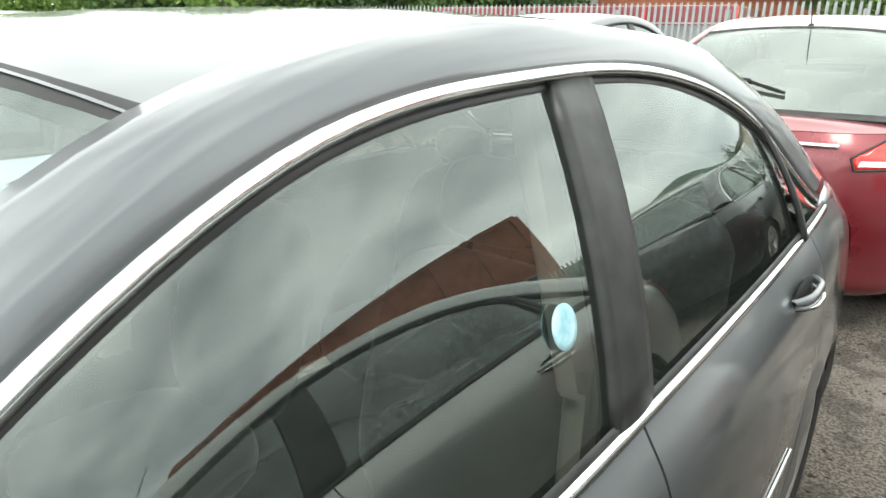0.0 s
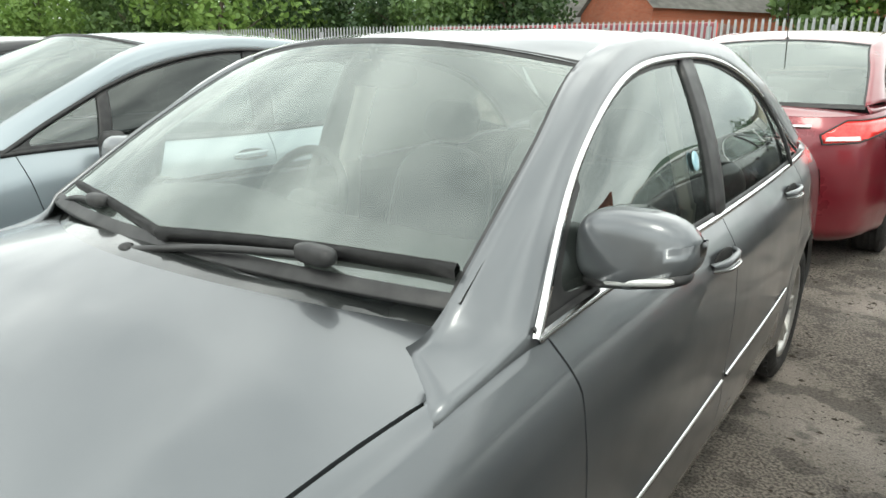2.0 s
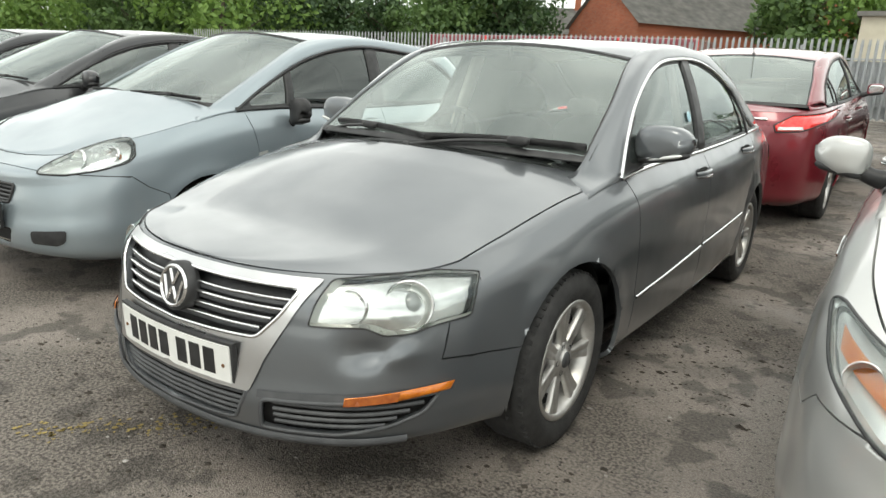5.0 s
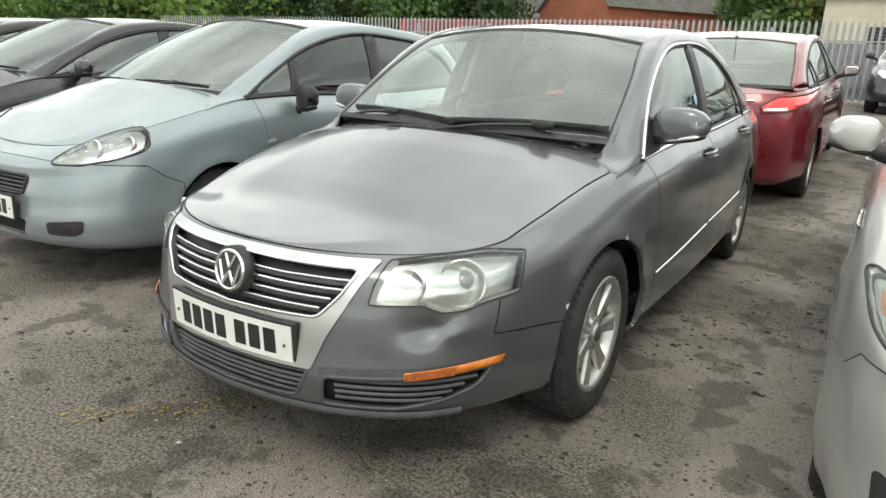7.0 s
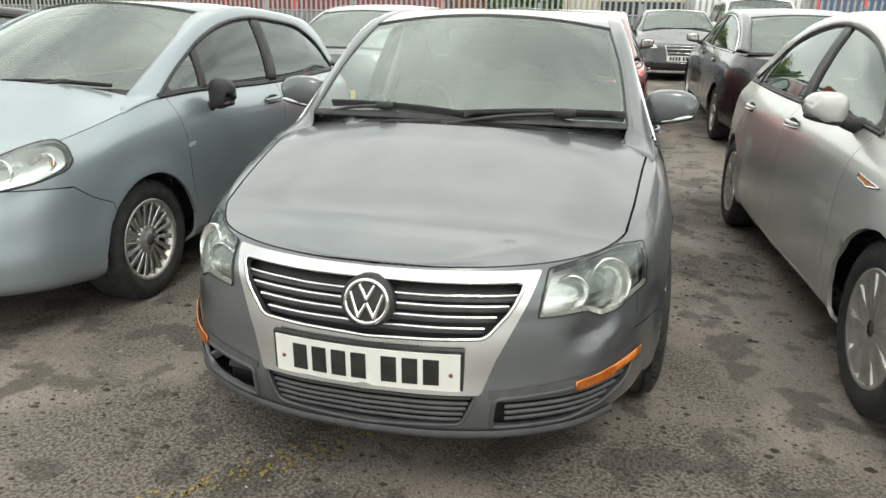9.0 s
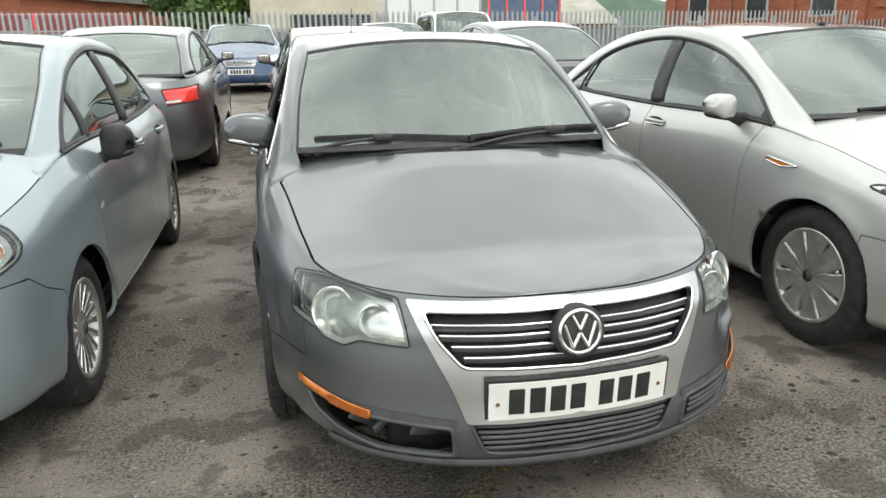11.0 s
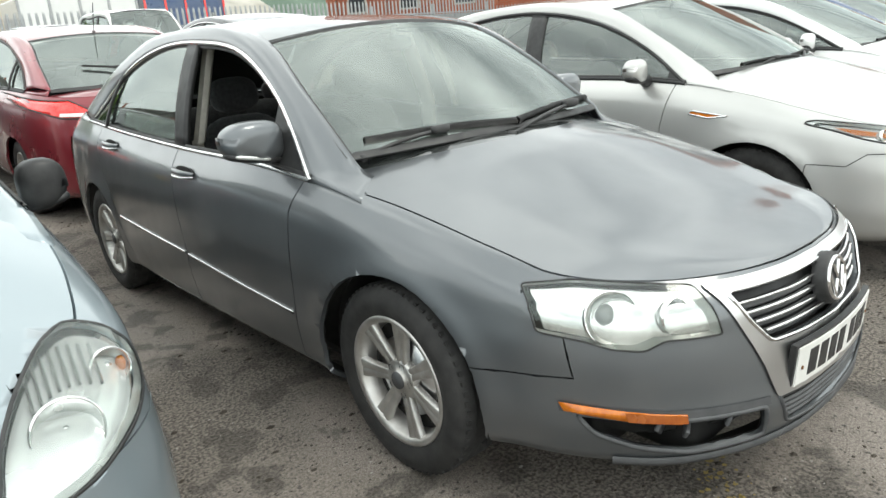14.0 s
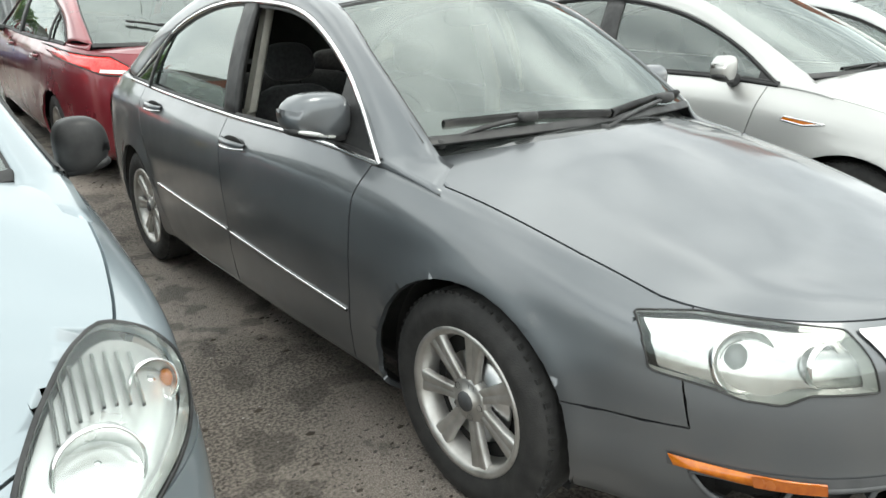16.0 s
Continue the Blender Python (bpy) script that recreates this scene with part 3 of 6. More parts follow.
    for k in range(5):
        bm = bmesh.new()
        lathe(bm, [(a, h * s) for a, h in [(0.0105, face - 0.012), (0.0105, face - 0.0145), (0.0, face - 0.0148)]], 10)
        bmesh.ops.transform(bm, matrix=pose(0, 0, 0, 72 * k + 20, 0, 0) @ pose(0, 0, 0.05), verts=bm.verts)
        part("wheel_bolt", bm, TRIM, tyre)
    return tyre


def arch_poly(B, y0, r):
    a0 = math.asin(max(-1, min(1, (B.low - 0.03 - B.wr) / r)))
    angles = np.linspace(a0, math.pi - a0, 26)
    return [(y0 + r * math.cos(a), B.wr + r * math.sin(a)) for a in angles]


def car_body(B, root, holes=(), panels=(), bonnet=None):
    """Cuts wheel arches and openings into the sheet, lifts the panels off, and closes it inside."""
    bm = B.build()
    for y0 in (B.yf, B.yr):
        for s in (1, -1):
            got = stencil(bm, arch_poly(B, y0, B.arch), (1, 2), lambda f: f.calc_center_median().x * s > 0.55 * B.W)
            bmesh.ops.delete(bm, geom=got, context="FACES")
    whole = bm.copy()
    for outline, axes, keep in holes:
        got = stencil(bm, outline, axes, keep)
        bmesh.ops.delete(bm, geom=got, context="FACES")
    tag = bm.faces.layers.int["panel"]
    if bonnet:
        got = set(stencil(bm, bonnet, (0, 1), lambda f: f[tag] == 101))
        for f in bm.faces:
            if f[tag] == 101 and f not in got:
                f[tag] = 0
    for k, (name, outline, axes, keep, mat, label) in enumerate(panels):
        for f in stencil(bm, outline, axes, lambda f: keep(f) and f[tag] == 0):
            f[tag] = k + 1
    bm.normal_update()
    groups = {}
    for f in bm.faces:
        groups.setdefault(f[tag], []).append(f)
    for k, fs in groups.items():
        if k == 0:
            panel("body_shell", bm, fs, B.paint, root, gap=0.0015)
        elif k > 100:
            panel("bonnet" if k == 101 else "boot_lid", bm, fs, B.paint, root, gap=0.0045, weld=0.0006)
        else:
            name, _, _, _, mat, label = panels[k - 1]
            panel(name, bm, fs, mat or B.paint, root, label)
    # dark inner skin behind gaps and openings
    bm.normal_update()
    for v in bm.verts:
        v.co -= v.normal * 0.02
    part("inner_skin", bm, LINER, root)
    # wheel housings
    for y0 in (B.yf, B.yr):
        for s in (1, -1):
            h = bmesh.new()
            rows = []
            for y, z in arch_poly(B, y0, B.arch + 0.012):
                z = max(z, B.low + 0.03)
                rows.append([(s * (B.W - 0.075), y, z), (s * (B.W - 0.12), y, z + 0.01), (s * (B.W - 0.32), y, z)])
            add_grid(h, rows)
            ring = [h.verts.new((s * (B.W - 0.32), y, z)) for y, z in arch_poly(B, y0, B.arch + 0.012)]
            h.faces.new(ring)
            part("wheel_housing", h, LINER, root)
    # floor pan
    h = bmesh.new()
    add_box(h, (-B.W * 0.80, B.F + 0.75, B.low), (B.W * 0.80, B.R - 0.6, B.low + 0.03))
    part("floor_pan", h, LINER, root)
    return whole


def grown(poly, k):
    cx, cy = sum(p[0] for p in poly) / len(poly), sum(p[1] for p in poly) / len(poly)
    return [((x - cx) * k + cx, (y - cy) * k + cy) for x, y in poly]


def lie_on(tree, pts2, axes, side, off):
    """Places of a 2D outline on the body, met along the third axis from outside."""
    third = 3 - axes[0] - axes[1]
    out, nor = [], []
    for p in pts2:
        o, d = [0.0, 0.0, 0.0], [0.0, 0.0, 0.0]
        o[axes[0]], o[axes[1]], o[third] = p[0], p[1], 5.0 * side
        d[third] = -1.0 * side
        hit, n, _, _ = tree.ray_cast(Vector(o), Vector(d))
        if hit is None:
            hit, n, _, _ = tree.find_nearest(Vector([o[k] if k != third else 0.8 * side for k in range(3)]))
        if n[third] * side < 0:
            n = -n
        out.append(hit + n * off)
        nor.append(n)
    return out, nor


def resample(poly, step, closed=True):
    pts = list(poly) + ([poly[0]] if closed else [])
    out = []
    for (x0, y0), (x1, y1) in zip(pts, pts[1:]):
        k = max(1, int(math.hypot(x1 - x0, y1 - y0) / step))
        out += [(x0 + (x1 - x0) * i / k, y0 + (y1 - y0) * i / k) for i in range(k)]
    return out if closed else out + [tuple(pts[-1])]


def skin(tree, outline, axes, side, off, step=0.02):
    """A sheet in the form of an outline, lying on the body at a distance."""
    bm = bmesh.new()
    x0, x1 = min(p[0] for p in outline), max(p[0] for p in outline)
    y0, y1 = min(p[1] for p in outline), max(p[1] for p in outline)
    nx, ny = max(2, int((x1 - x0) / step)), max(2, int((y1 - y0) / step))
    flat = [[(x0 + (x1 - x0) * i / nx, y0 + (y1 - y0) * j / ny) for j in range(ny + 1)] for i in range(nx + 1)]
    third = 3 - axes[0] - axes[1]

    def p3(p):
        o = [0.0, 0.0, 0.0]
        o[axes[0]], o[axes[1]] = p
        return o
    add_grid(bm, [[p3(p) for p in row] for row in flat])
    got = set(stencil(bm, outline, axes, lambda f: True))
    bmesh.ops.delete(bm, geom=[f for f in bm.faces if f not in got], context="FACES")
    vs = list(bm.verts)
    places, _ = lie_on(tree, [(v.co[axes[0]], v.co[axes[1]]) for v in vs], axes, side, off)
    for v, p in zip(vs, places):
        v.co = p
    bm.normal_update()
    if sum(f.normal[third] * f.calc_area() for f in bm.faces) * side < 0:
        bmesh.ops.reverse_faces(bm, faces=bm.faces)
    return bm


def edging(tree, outline, axes, side, off, w, h, closed=True, step=0.02):
    """A strip along an outline on the body."""
    pts = resample(outline, step, closed)
    if closed:
        pts = pts + [pts[0]]
    places, normals = lie_on(tree, pts, axes, side, off)
    bm = bmesh.new()
    sweep(bm, [tuple(p) for p in places], w, h, normals)
    bmesh.ops.recalc_face_normals(bm, faces=bm.faces)
    return bm


def tree_of(bm):
    return BVHTree.FromBMesh(bm)


def mirrored(poly):
    return [(-x, y) for x, y in poly]


def rounded(poly, r, n=4):
    """Rounds the corners of an outline."""
    out = []
    for k, p in enumerate(poly):
        a, b, c = Vector(poly[k - 1]), Vector(p), Vector(poly[(k + 1) % len(poly)])
        d0, d1 = (a - b), (c - b)
        q = min(r, d0.length * 0.45, d1.length * 0.45)
        s, e = b + d0.normalized() * q, b + d1.normalized() * q
        for i in range(n + 1):
            u = i / n
            v = s * (1 - u) ** 2 + b * 2 * u * (1 - u) + e * u**2
            out.append((v.x, v.y))
    return out


def blob(bm, centre, size, power=2.6, nu=20, nv=12, m=None):
    """A rounded solid between a ball and a box."""
    def sp(a, p):
        return math.copysign(abs(a) ** (2 / p), a)
    rows = []
    for i in range(nu):
        a = 2 * math.pi * i / nu
        row = []
        for j in range(nv + 1):
            b = -math.pi / 2 + math.pi * j / nv
            c = sp(math.cos(b), power)
            row.append(Vector((c * sp(math.cos(a), power) * size[0], c * sp(math.sin(a), power) * size[1], sp(math.sin(b), power) * size[2])))
        rows.append(row)
    vs = add_grid(bm, rows, close_u=True)
    flat = [v for r in vs for v in r]
    bmesh.ops.transform(bm, matrix=Matrix.Translation(centre) @ (m or Matrix()), verts=flat)
    bmesh.ops.remove_doubles(bm, verts=flat, dist=1e-5)


def door_mirror(root, s, at, mat, cap=None, size=(0.105, 0.055, 0.068), strip=True):
    """Housing, glass, lower trim with a lamp, and the stalk to the door."""
    x, y, z = at
    bm = bmesh.new()
    blob(bm, (s * x, y, z), size, 3.5, 36, 20)
    for v in bm.verts:
        k = (v.co.x * s - x) / size[0]
        if v.co.z > z:
            v.co.z -= size[2] * (0.30 * max(0, k) ** 2 + 0.12 * max(0, -k) ** 2)
        else:
            v.co.z += size[2] * (0.42 * max(0, k) - 0.06 * max(0, -k))
        v.co.y += 0.026 * max(0, k) ** 2 + 0.010 * max(0, -k)
        if v.co.y > y + size[1] * 0.55:
            v.co.y = y + size[1] * 0.55
    bmesh.ops.recalc_face_normals(bm, faces=bm.faces)
    body = part("door_mirror", bm, cap or mat, root)
    bm = bmesh.new()
    blob(bm, (s * x, y + size[1] * 0.57, z), (size[0] * 0.86, 0.004, size[2] * 0.8), 3.2, 20, 10)
    part("mirror_glass", bm, CHROME, body)
    bm = bmesh.new()
    path = curve([(s * (x - size[0] * 0.75), y, z - size[2] * 0.72), (s * (x - size[0] * 1.15), y + 0.005, z - size[2] * 0.95), (s * (x - size[0] * 1.75), y + 0.02, z - size[2] * 1.1)], 9)
    tube(bm, path, [0.026, 0.027, 0.028, 0.029, 0.030, 0.032, 0.034, 0.036, 0.040], 12)
    part("mirror_stalk", bm, TRIM, body)
    bm = bmesh.new()
    blob(bm, (0, 0, 0), (size[0] * 0.90, size[1] * 0.84, 0.018), 3.0, 24, 8, pose(s * (x + 0.002), y + 0.002, z - size[2] * 0.72, 0, -s * 11, 0))
    part("mirror_underside", bm, TRIM, body)
    if strip:
        bm = bmesh.new()
        blob(bm, (0, 0, 0), (size[0] * 0.60, 0.012, 0.008), 3.0, 20, 8, pose(s * (x + 0.020), y - size[1] * 0.72, z - size[2] * 0.66, 0, -s * 12, -s * 4))
        part("mirror_indicator", bm, HAZED, body)


def door_handle(tree, root, s, y, z, mat):
    """A bow handle with a bright edge; a dark pad paints the shade behind it."""
    (p, ), (n, ) = lie_on(tree, [(y, z)], (1, 2), s, 0.0)
    bm = bmesh.new()
    blob(bm, p + Vector((s * 0.002, 0, -0.004)), (0.006, 0.092, 0.036), 2.4, 24, 10)
    shade_pad = part("handle_shade", bm, LINER, root)
    bm = bmesh.new()
    rows = []
    for k in range(15):
        u = k / 14 * 2 - 1
        o = 0.030 * (1 - abs(u) ** 3.5) + 0.003
        c = p + Vector((s * o, u * 0.105, 0.006 + 0.004 * u))
        h = 0.016 * (1 - 0.5 * abs(u) ** 4)
        rows.append([c + Vector((s * a, 0, b)) for a, b in ((-0.006, -h), (0.004, -h * 0.7), (0.006, 0), (0.004, h * 0.7), (-0.006, h), (-0.008, 0), (-0.006, -h))])
    add_grid(bm, rows)
    bmesh.ops.recalc_face_normals(bm, faces=bm.faces)
    part("door_handle", bm, mat, root)
    bm = bmesh.new()
    path = [p + Vector((s * (0.034 * (1 - abs(u) ** 3.5) + 0.004), u * 0.10, -0.010)) for u in np.linspace(-1, 1, 15)]
    tube(bm, [tuple(q) for q in path], 0.006, 6)
    part("handle_trim", bm, CHROME, root)


def plate(root, centre, lean, mat=None, w=0.52, h=0.111, yaw=0.0, bars=7, bend=0.0):
    """A number plate with plain bars for its signs, in a dark frame, with two rusty screws."""
    m = Matrix.Translation(centre) @ pose(0, 0, 0, lean, 0, yaw)

    def slab(bm, x0, x1, y0, y1, z0, z1, n=10):
        xs = np.linspace(x0, x1, n)
        ring = [(y0, z0), (y0, z1), (y1, z1), (y1, z0), (y0, z0)]
        add_grid(bm, [[m @ Vector((x, y + bend * x * x, z)) for y, z in ring] for x in xs])
        for x in (x0, x1):
            bm.faces.new([bm.verts.new(m @ Vector((x, y + bend * x * x, z))) for y, z in ring[:4]])
        bmesh.ops.remove_doubles(bm, verts=bm.verts, dist=1e-5)
        bmesh.ops.recalc_face_normals(bm, faces=bm.faces)
    bm = bmesh.new()
    slab(bm, -w / 2 - 0.008, w / 2 + 0.008, -0.004, 0.012, -h / 2 - 0.008, h / 2 + 0.008)
    holder = part("number_plate", bm, TRIM, root, smooth=False)
    bm = bmesh.new()
    slab(bm, -w / 2, w / 2, -0.008, -0.002, -h / 2, h / 2)
    part("plate_face", bm, mat or PLATE_WHITE, holder, smooth=False, label= "yellowed plate face with plain dark bars" if mat else "white plate face with plain dark bars")
    xs = [-0.185, -0.128, -0.071, -0.014, 0.070, 0.127, 0.184][:bars]
    for x in xs:
        bm = bmesh.new()
        slab(bm, x - 0.021, x + 0.021, -0.0095, -0.0075, -0.038, 0.038, 2)
        part("plate_bar", bm, TRIM, holder, smooth=False)
    for x in (-0.236, 0.236):
        bm = bmesh.new()
        blob(bm, (0, 0, 0), (0.006, 0.003, 0.006), 2, 10, 6, m @ pose(x, -0.009 + bend * x * x, -0.006))
        part("plate_screw", bm, RUST, holder)
    return holder


DARK_AMBER = surface("dull_amber", (0.26, 0.06, 0.01), (0.36, 0.10, 0.015), 60, (0.15, 0.3), coat=0.5)
RUST = surface("rust", (0.10, 0.04, 0.015), (0.2, 0.09, 0.03), 200, (0.8, 0.9))


def head_lamp(tree, outline, root, bowls, amber=None, housing=None, seal=0.010, axes=(0, 2), side=-1, depth=0.035, label=""):
    """A lamp in an opening of the body: seal, deep housing, reflector bowls and a clear cover."""
    lens = part("headlamp", skin(tree, outline, axes, side, 0.004, 0.015), LAMP_GLASS, root, label)
    lens.visible_shadow = False
    part("lamp_seal", edging(tree, outline, axes, side, 0.001, seal, 0.004), TRIM, lens)
    cx, cy = sum(p[0] for p in outline) / len(outline), sum(p[1] for p in outline) / len(outline)
    # housing: walls from the edge inwards, and a floor
    bm = bmesh.new()
    ring = resample(outline, 0.015)
    a, _ = lie_on(tree, ring, axes, side, 0.001)
    inner = [((p[0] - cx) * 0.93 + cx, (p[1] - cy) * 0.88 + cy) for p in ring]
    b, _ = lie_on(tree, inner, axes, side, 0.0)
    third = 3 - axes[0] - axes[1]
    deep = [q - Vector([depth * side if k == third else 0 for k in range(3)]) for q in b]
    rows = [a + [a[0]], [p.lerp(q, 0.2) for p, q in zip(a, deep)] + [a[0].lerp(deep[0], 0.2)], deep + [deep[0]]]
    add_grid(bm, rows)
    part("lamp_housing", bm, housing or HAZED, lens)
    floor_bm = skin(tree, [((p[0] - cx) * 0.95 + cx, (p[1] - cy) * 0.92 + cy) for p in outline], axes, side, -depth * 0.55, 0.02)
    part("lamp_floor", floor_bm, housing or REFLECTOR, lens)
    for x, z, r, kind in bowls:
        (p, ), (n, ) = lie_on(tree, [(x, z)], axes, side, 0.0)
        d = Vector([((0.45 if kind == "projector" else 0.9) * side if k == third else 0) for k in range(3)]) + n * (0.75 if kind == "projector" else 0.35)
        turn = d.normalized().to_track_quat("Z", "Y").to_matrix().to_4x4()
        m = Matrix.Translation(p - d.normalized() * (0.020 if kind == "projector" else 0.022)) @ turn
        bm = bmesh.new()
        if kind == "projector":
            prof = [(r * 1.0, -0.004), (r * 0.97, 0.004), (r * 0.9, 0.002), (r * 0.8, -0.012), (r * 0.62, -0.022), (r * 0.6, -0.018), (r * 0.54, -0.018), (r * 0.52, -0.03)]
        else:
            prof = [(r, 0.0), (r * 0.98, 0.003), (r * 0.94, -0.002), (r * 0.8, -0.022), (r * 0.5, -0.040), (r * 0.2, -0.05), (0.0, -0.052)]
        lathe(bm, prof, 36, "z")
        rim_ring = [(r * 1.02, -0.006), (r * 1.0, 0.006), (r * 0.95, 0.006), (r * 0.93, -0.002)]
        bmesh.ops.transform(bm, matrix=m, verts=bm.verts)
        rb = bmesh.new()
        lathe(rb, rim_ring, 36, "z")
        bmesh.ops.transform(rb, matrix=m, verts=rb.verts)
        part("reflector_rim", rb, CHROME, lens)
        bowl = part("reflector", bm, HAZED if kind == "projector" else BRIGHT_LAMP, lens)
        bm = bmesh.new()
        if kind == "projector":
            lathe(bm, [(r * 0.53, -0.03), (r * 0.5, -0.016), (r * 0.36, -0.006), (r * 0.18, 0.0), (0.0, 0.002)], 28, "z")
            bmesh.ops.transform(bm, matrix=m, verts=bm.verts)
            part("projector_lens", bm, GLASS_BALL, lens)
        else:
            lathe(bm, [(0.012, -0.05), (0.012, -0.02), (0.008, -0.012), (0.0, -0.010)], 14, "z")
            bmesh.ops.transform(bm, matrix=m, verts=bm.verts)
            part("bulb_shield", bm, CHROME, lens)
    if amber:
        bm = skin(tree, amber, axes, side, -0.014, 0.015)
        part("indicator_lens", bm, AMBER, lens)
    return lens


GLASS_BALL = surface("projector_glass", (0.20, 0.21, 0.21), (0.32, 0.33, 0.33), 8, (0.04, 0.08), coat=1.0)


def wiper(root, base, tip, blade_a, blade_b, normal=(0, -0.6, 0.75), k=0.7):
    """Arm from its pivot, a blade lying on the glass, and the clip between them."""
    n = Vector(normal).normalized()
    bm = bmesh.new()
    path = curve([Vector(base), Vector(base).lerp(Vector(tip), 0.5) + n * 0.022, Vector(tip) + n * 0.016], 10)
    sweep(bm, path, 0.016, 0.008, [n] * 10)
    arm = part("wiper", bm, TRIM, root)
    bm = bmesh.new()
    path = curve([Vector(blade_a), (Vector(blade_a) + Vector(blade_b)) / 2 + n * 0.012, Vector(blade_b)], 14)
    sweep(bm, path, 0.026 * k, 0.018 * k, [n] * 14)
    bmesh.ops.solidify(bm, geom=list(bm.faces), thickness=0.002)
    part("wiper_blade", bm, TRIM, arm)
    bm = bmesh.new()
    c = Vector(tip) + n * 0.016
    blob(bm, c + n * 0.006 * k, (0.046 * k, 0.018 * k, 0.018 * k), 3.2, 16, 8)
    part("wiper_clip", bm, TRIM, arm)
    bm = bmesh.new()
    blob(bm, base, (0.018, 0.018, 0.016), 2.5, 12, 8)
    part("wiper_pivot", bm, TRIM, arm)


def seat(root, x, y, z=0.42, w=0.25, back=0.62, lean=14, rest=True):
    bm = bmesh.new()
    blob(bm, (x, y - 0.02, z), (w, 0.25, 0.085), 3.4)
    base = part("seat", bm, CLOTH, root)
    bm = bmesh.new()
    blob(bm, (0, 0, back / 2), (w * 0.96, 0.075, back / 2), 3.2)
    bmesh.ops.transform(bm, matrix=pose(x, y + 0.22, z + 0.02, -lean, 0, 0), verts=bm.verts)
    part("backrest", bm, CLOTH, base)
    if rest:
        bm = bmesh.new()
        blob(bm, (0, -0.01, back + 0.10), (0.13, 0.048, 0.088), 2.8)
        for k in (-0.05, 0.05):
            tube(bm, [(k, 0, back - 0.05), (k, 0, back + 0.08)], 0.006, 6)
        bmesh.ops.transform(bm, matrix=pose(x, y + 0.22, z + 0.02, -lean, 0, 0), verts=bm.verts)
        part("headrest", bm, CLOTH, base)


def interior(B, root, wheel_x=-0.36, full=True):
    """Seats, dashboard and steering wheel."""
    yd = B.ws_base[1]
    for x in (-0.37, 0.37):
        seat(root, x, 0.05, back=0.60)
    bm = bmesh.new()
    blob(bm, (0, 0.98, 0.42), (B.W * 0.72, 0.24, 0.10), 4)
    bench = part("rear_bench", bm, CLOTH, root)
    bm = bmesh.new()
    blob(bm, (0, 0, 0.28), (B.W * 0.70, 0.075, 0.31), 4)
    bmesh.ops.transform(bm, matrix=pose(0, 1.18, 0.45, -18, 0, 0), verts=bm.verts)
    part("backrest", bm, CLOTH, bench)
    for x in (-0.40, 0.0, 0.40):
        bm = bmesh.new()
        blob(bm, (x, 1.36, 1.06), (0.12, 0.045, 0.07), 2.8)
        part("headrest", bm, CLOTH, bench)
    bm = bmesh.new()
    z0 = B.ws_base[2]
    rows = []
    for x in np.linspace(-0.69, 0.69, 15) * (B.ws_base[0] / 0.69 * 0.98):
        k = 1 - (x / B.ws_base[0]) ** 2
        bulge = 0.03 * math.exp(-((x - wheel_x) / 0.2) ** 2)
        rows.append([(x, yd - 0.12 * k + 0.03, z0 - 0.03), (x, yd + 0.20, z0 - 0.005 + bulge * 0.5), (x, yd + 0.38, z0 - 0.01 + bulge), (x, yd + 0.47, z0 - 0.05 + bulge), (x, yd + 0.46, z0 - 0.20), (x, yd + 0.36, z0 - 0.45)])
    add_grid(bm, rows)
    part("dashboard", bm, DASH, root)
    bm = bmesh.new()
    path = [(0.185 * math.cos(a), 0, 0.185 * math.sin(a)) for a in np.linspace(0, 2 * math.pi, 33)]
    tube(bm, path, 0.016, 8)
    blob(bm, (0, 0.02, -0.01), (0.075, 0.03, 0.065), 3)
    for a in (0, 180, 270):
        add_box(bm, (0.05, 0.005, -0.016), (0.18, 0.02, 0.016), 0.004, pose(0, 0, 0, 0, a, 0))
    bmesh.ops.transform(bm, matrix=pose(wheel_x, yd + 0.60, z0 - 0.07, -25, 0, 0), verts=bm.verts)
    part("steering_wheel", bm, DASH, root)
    bm = bmesh.new()
    blob(bm, (0, B.ws_top[1] - 0.02, B.top_mid[2] - 0.09), (0.125, 0.02, 0.036), 3)
    tube(bm, [(0, B.ws_top[1] - 0.03, B.top_mid[2] - 0.08), (0, B.ws_top[1] - 0.06, B.top_mid[2] - 0.01)], 0.012, 8)
    part("rear_view_mirror", bm, TRIM, root)
    for s in (1, -1):
        bm = bmesh.new()
        rows = [[(s * (B.W - 0.12), y, z) for z in (0.3, 0.6, B.za - 0.03)] for y in np.linspace(B.ya + 0.1, B.dlo_end[1], 10)]
        add_grid(bm, rows)
        part("door_card", bm, DASH, root)


def front(f):
    return f.calc_center_median().y < -1.2


def on_side(s, lim=0.3):
    return lambda f: f.calc_center_median().x * s > lim


def wheels(B, root, style, x=None):
    x = x or B.W - 0.028
    for y in (B.yf, B.yr):
        for s in (1, -1):
            wheel(B, root, s * x, y, style)


def place(root, m):
    root.matrix_basis = m
    return root


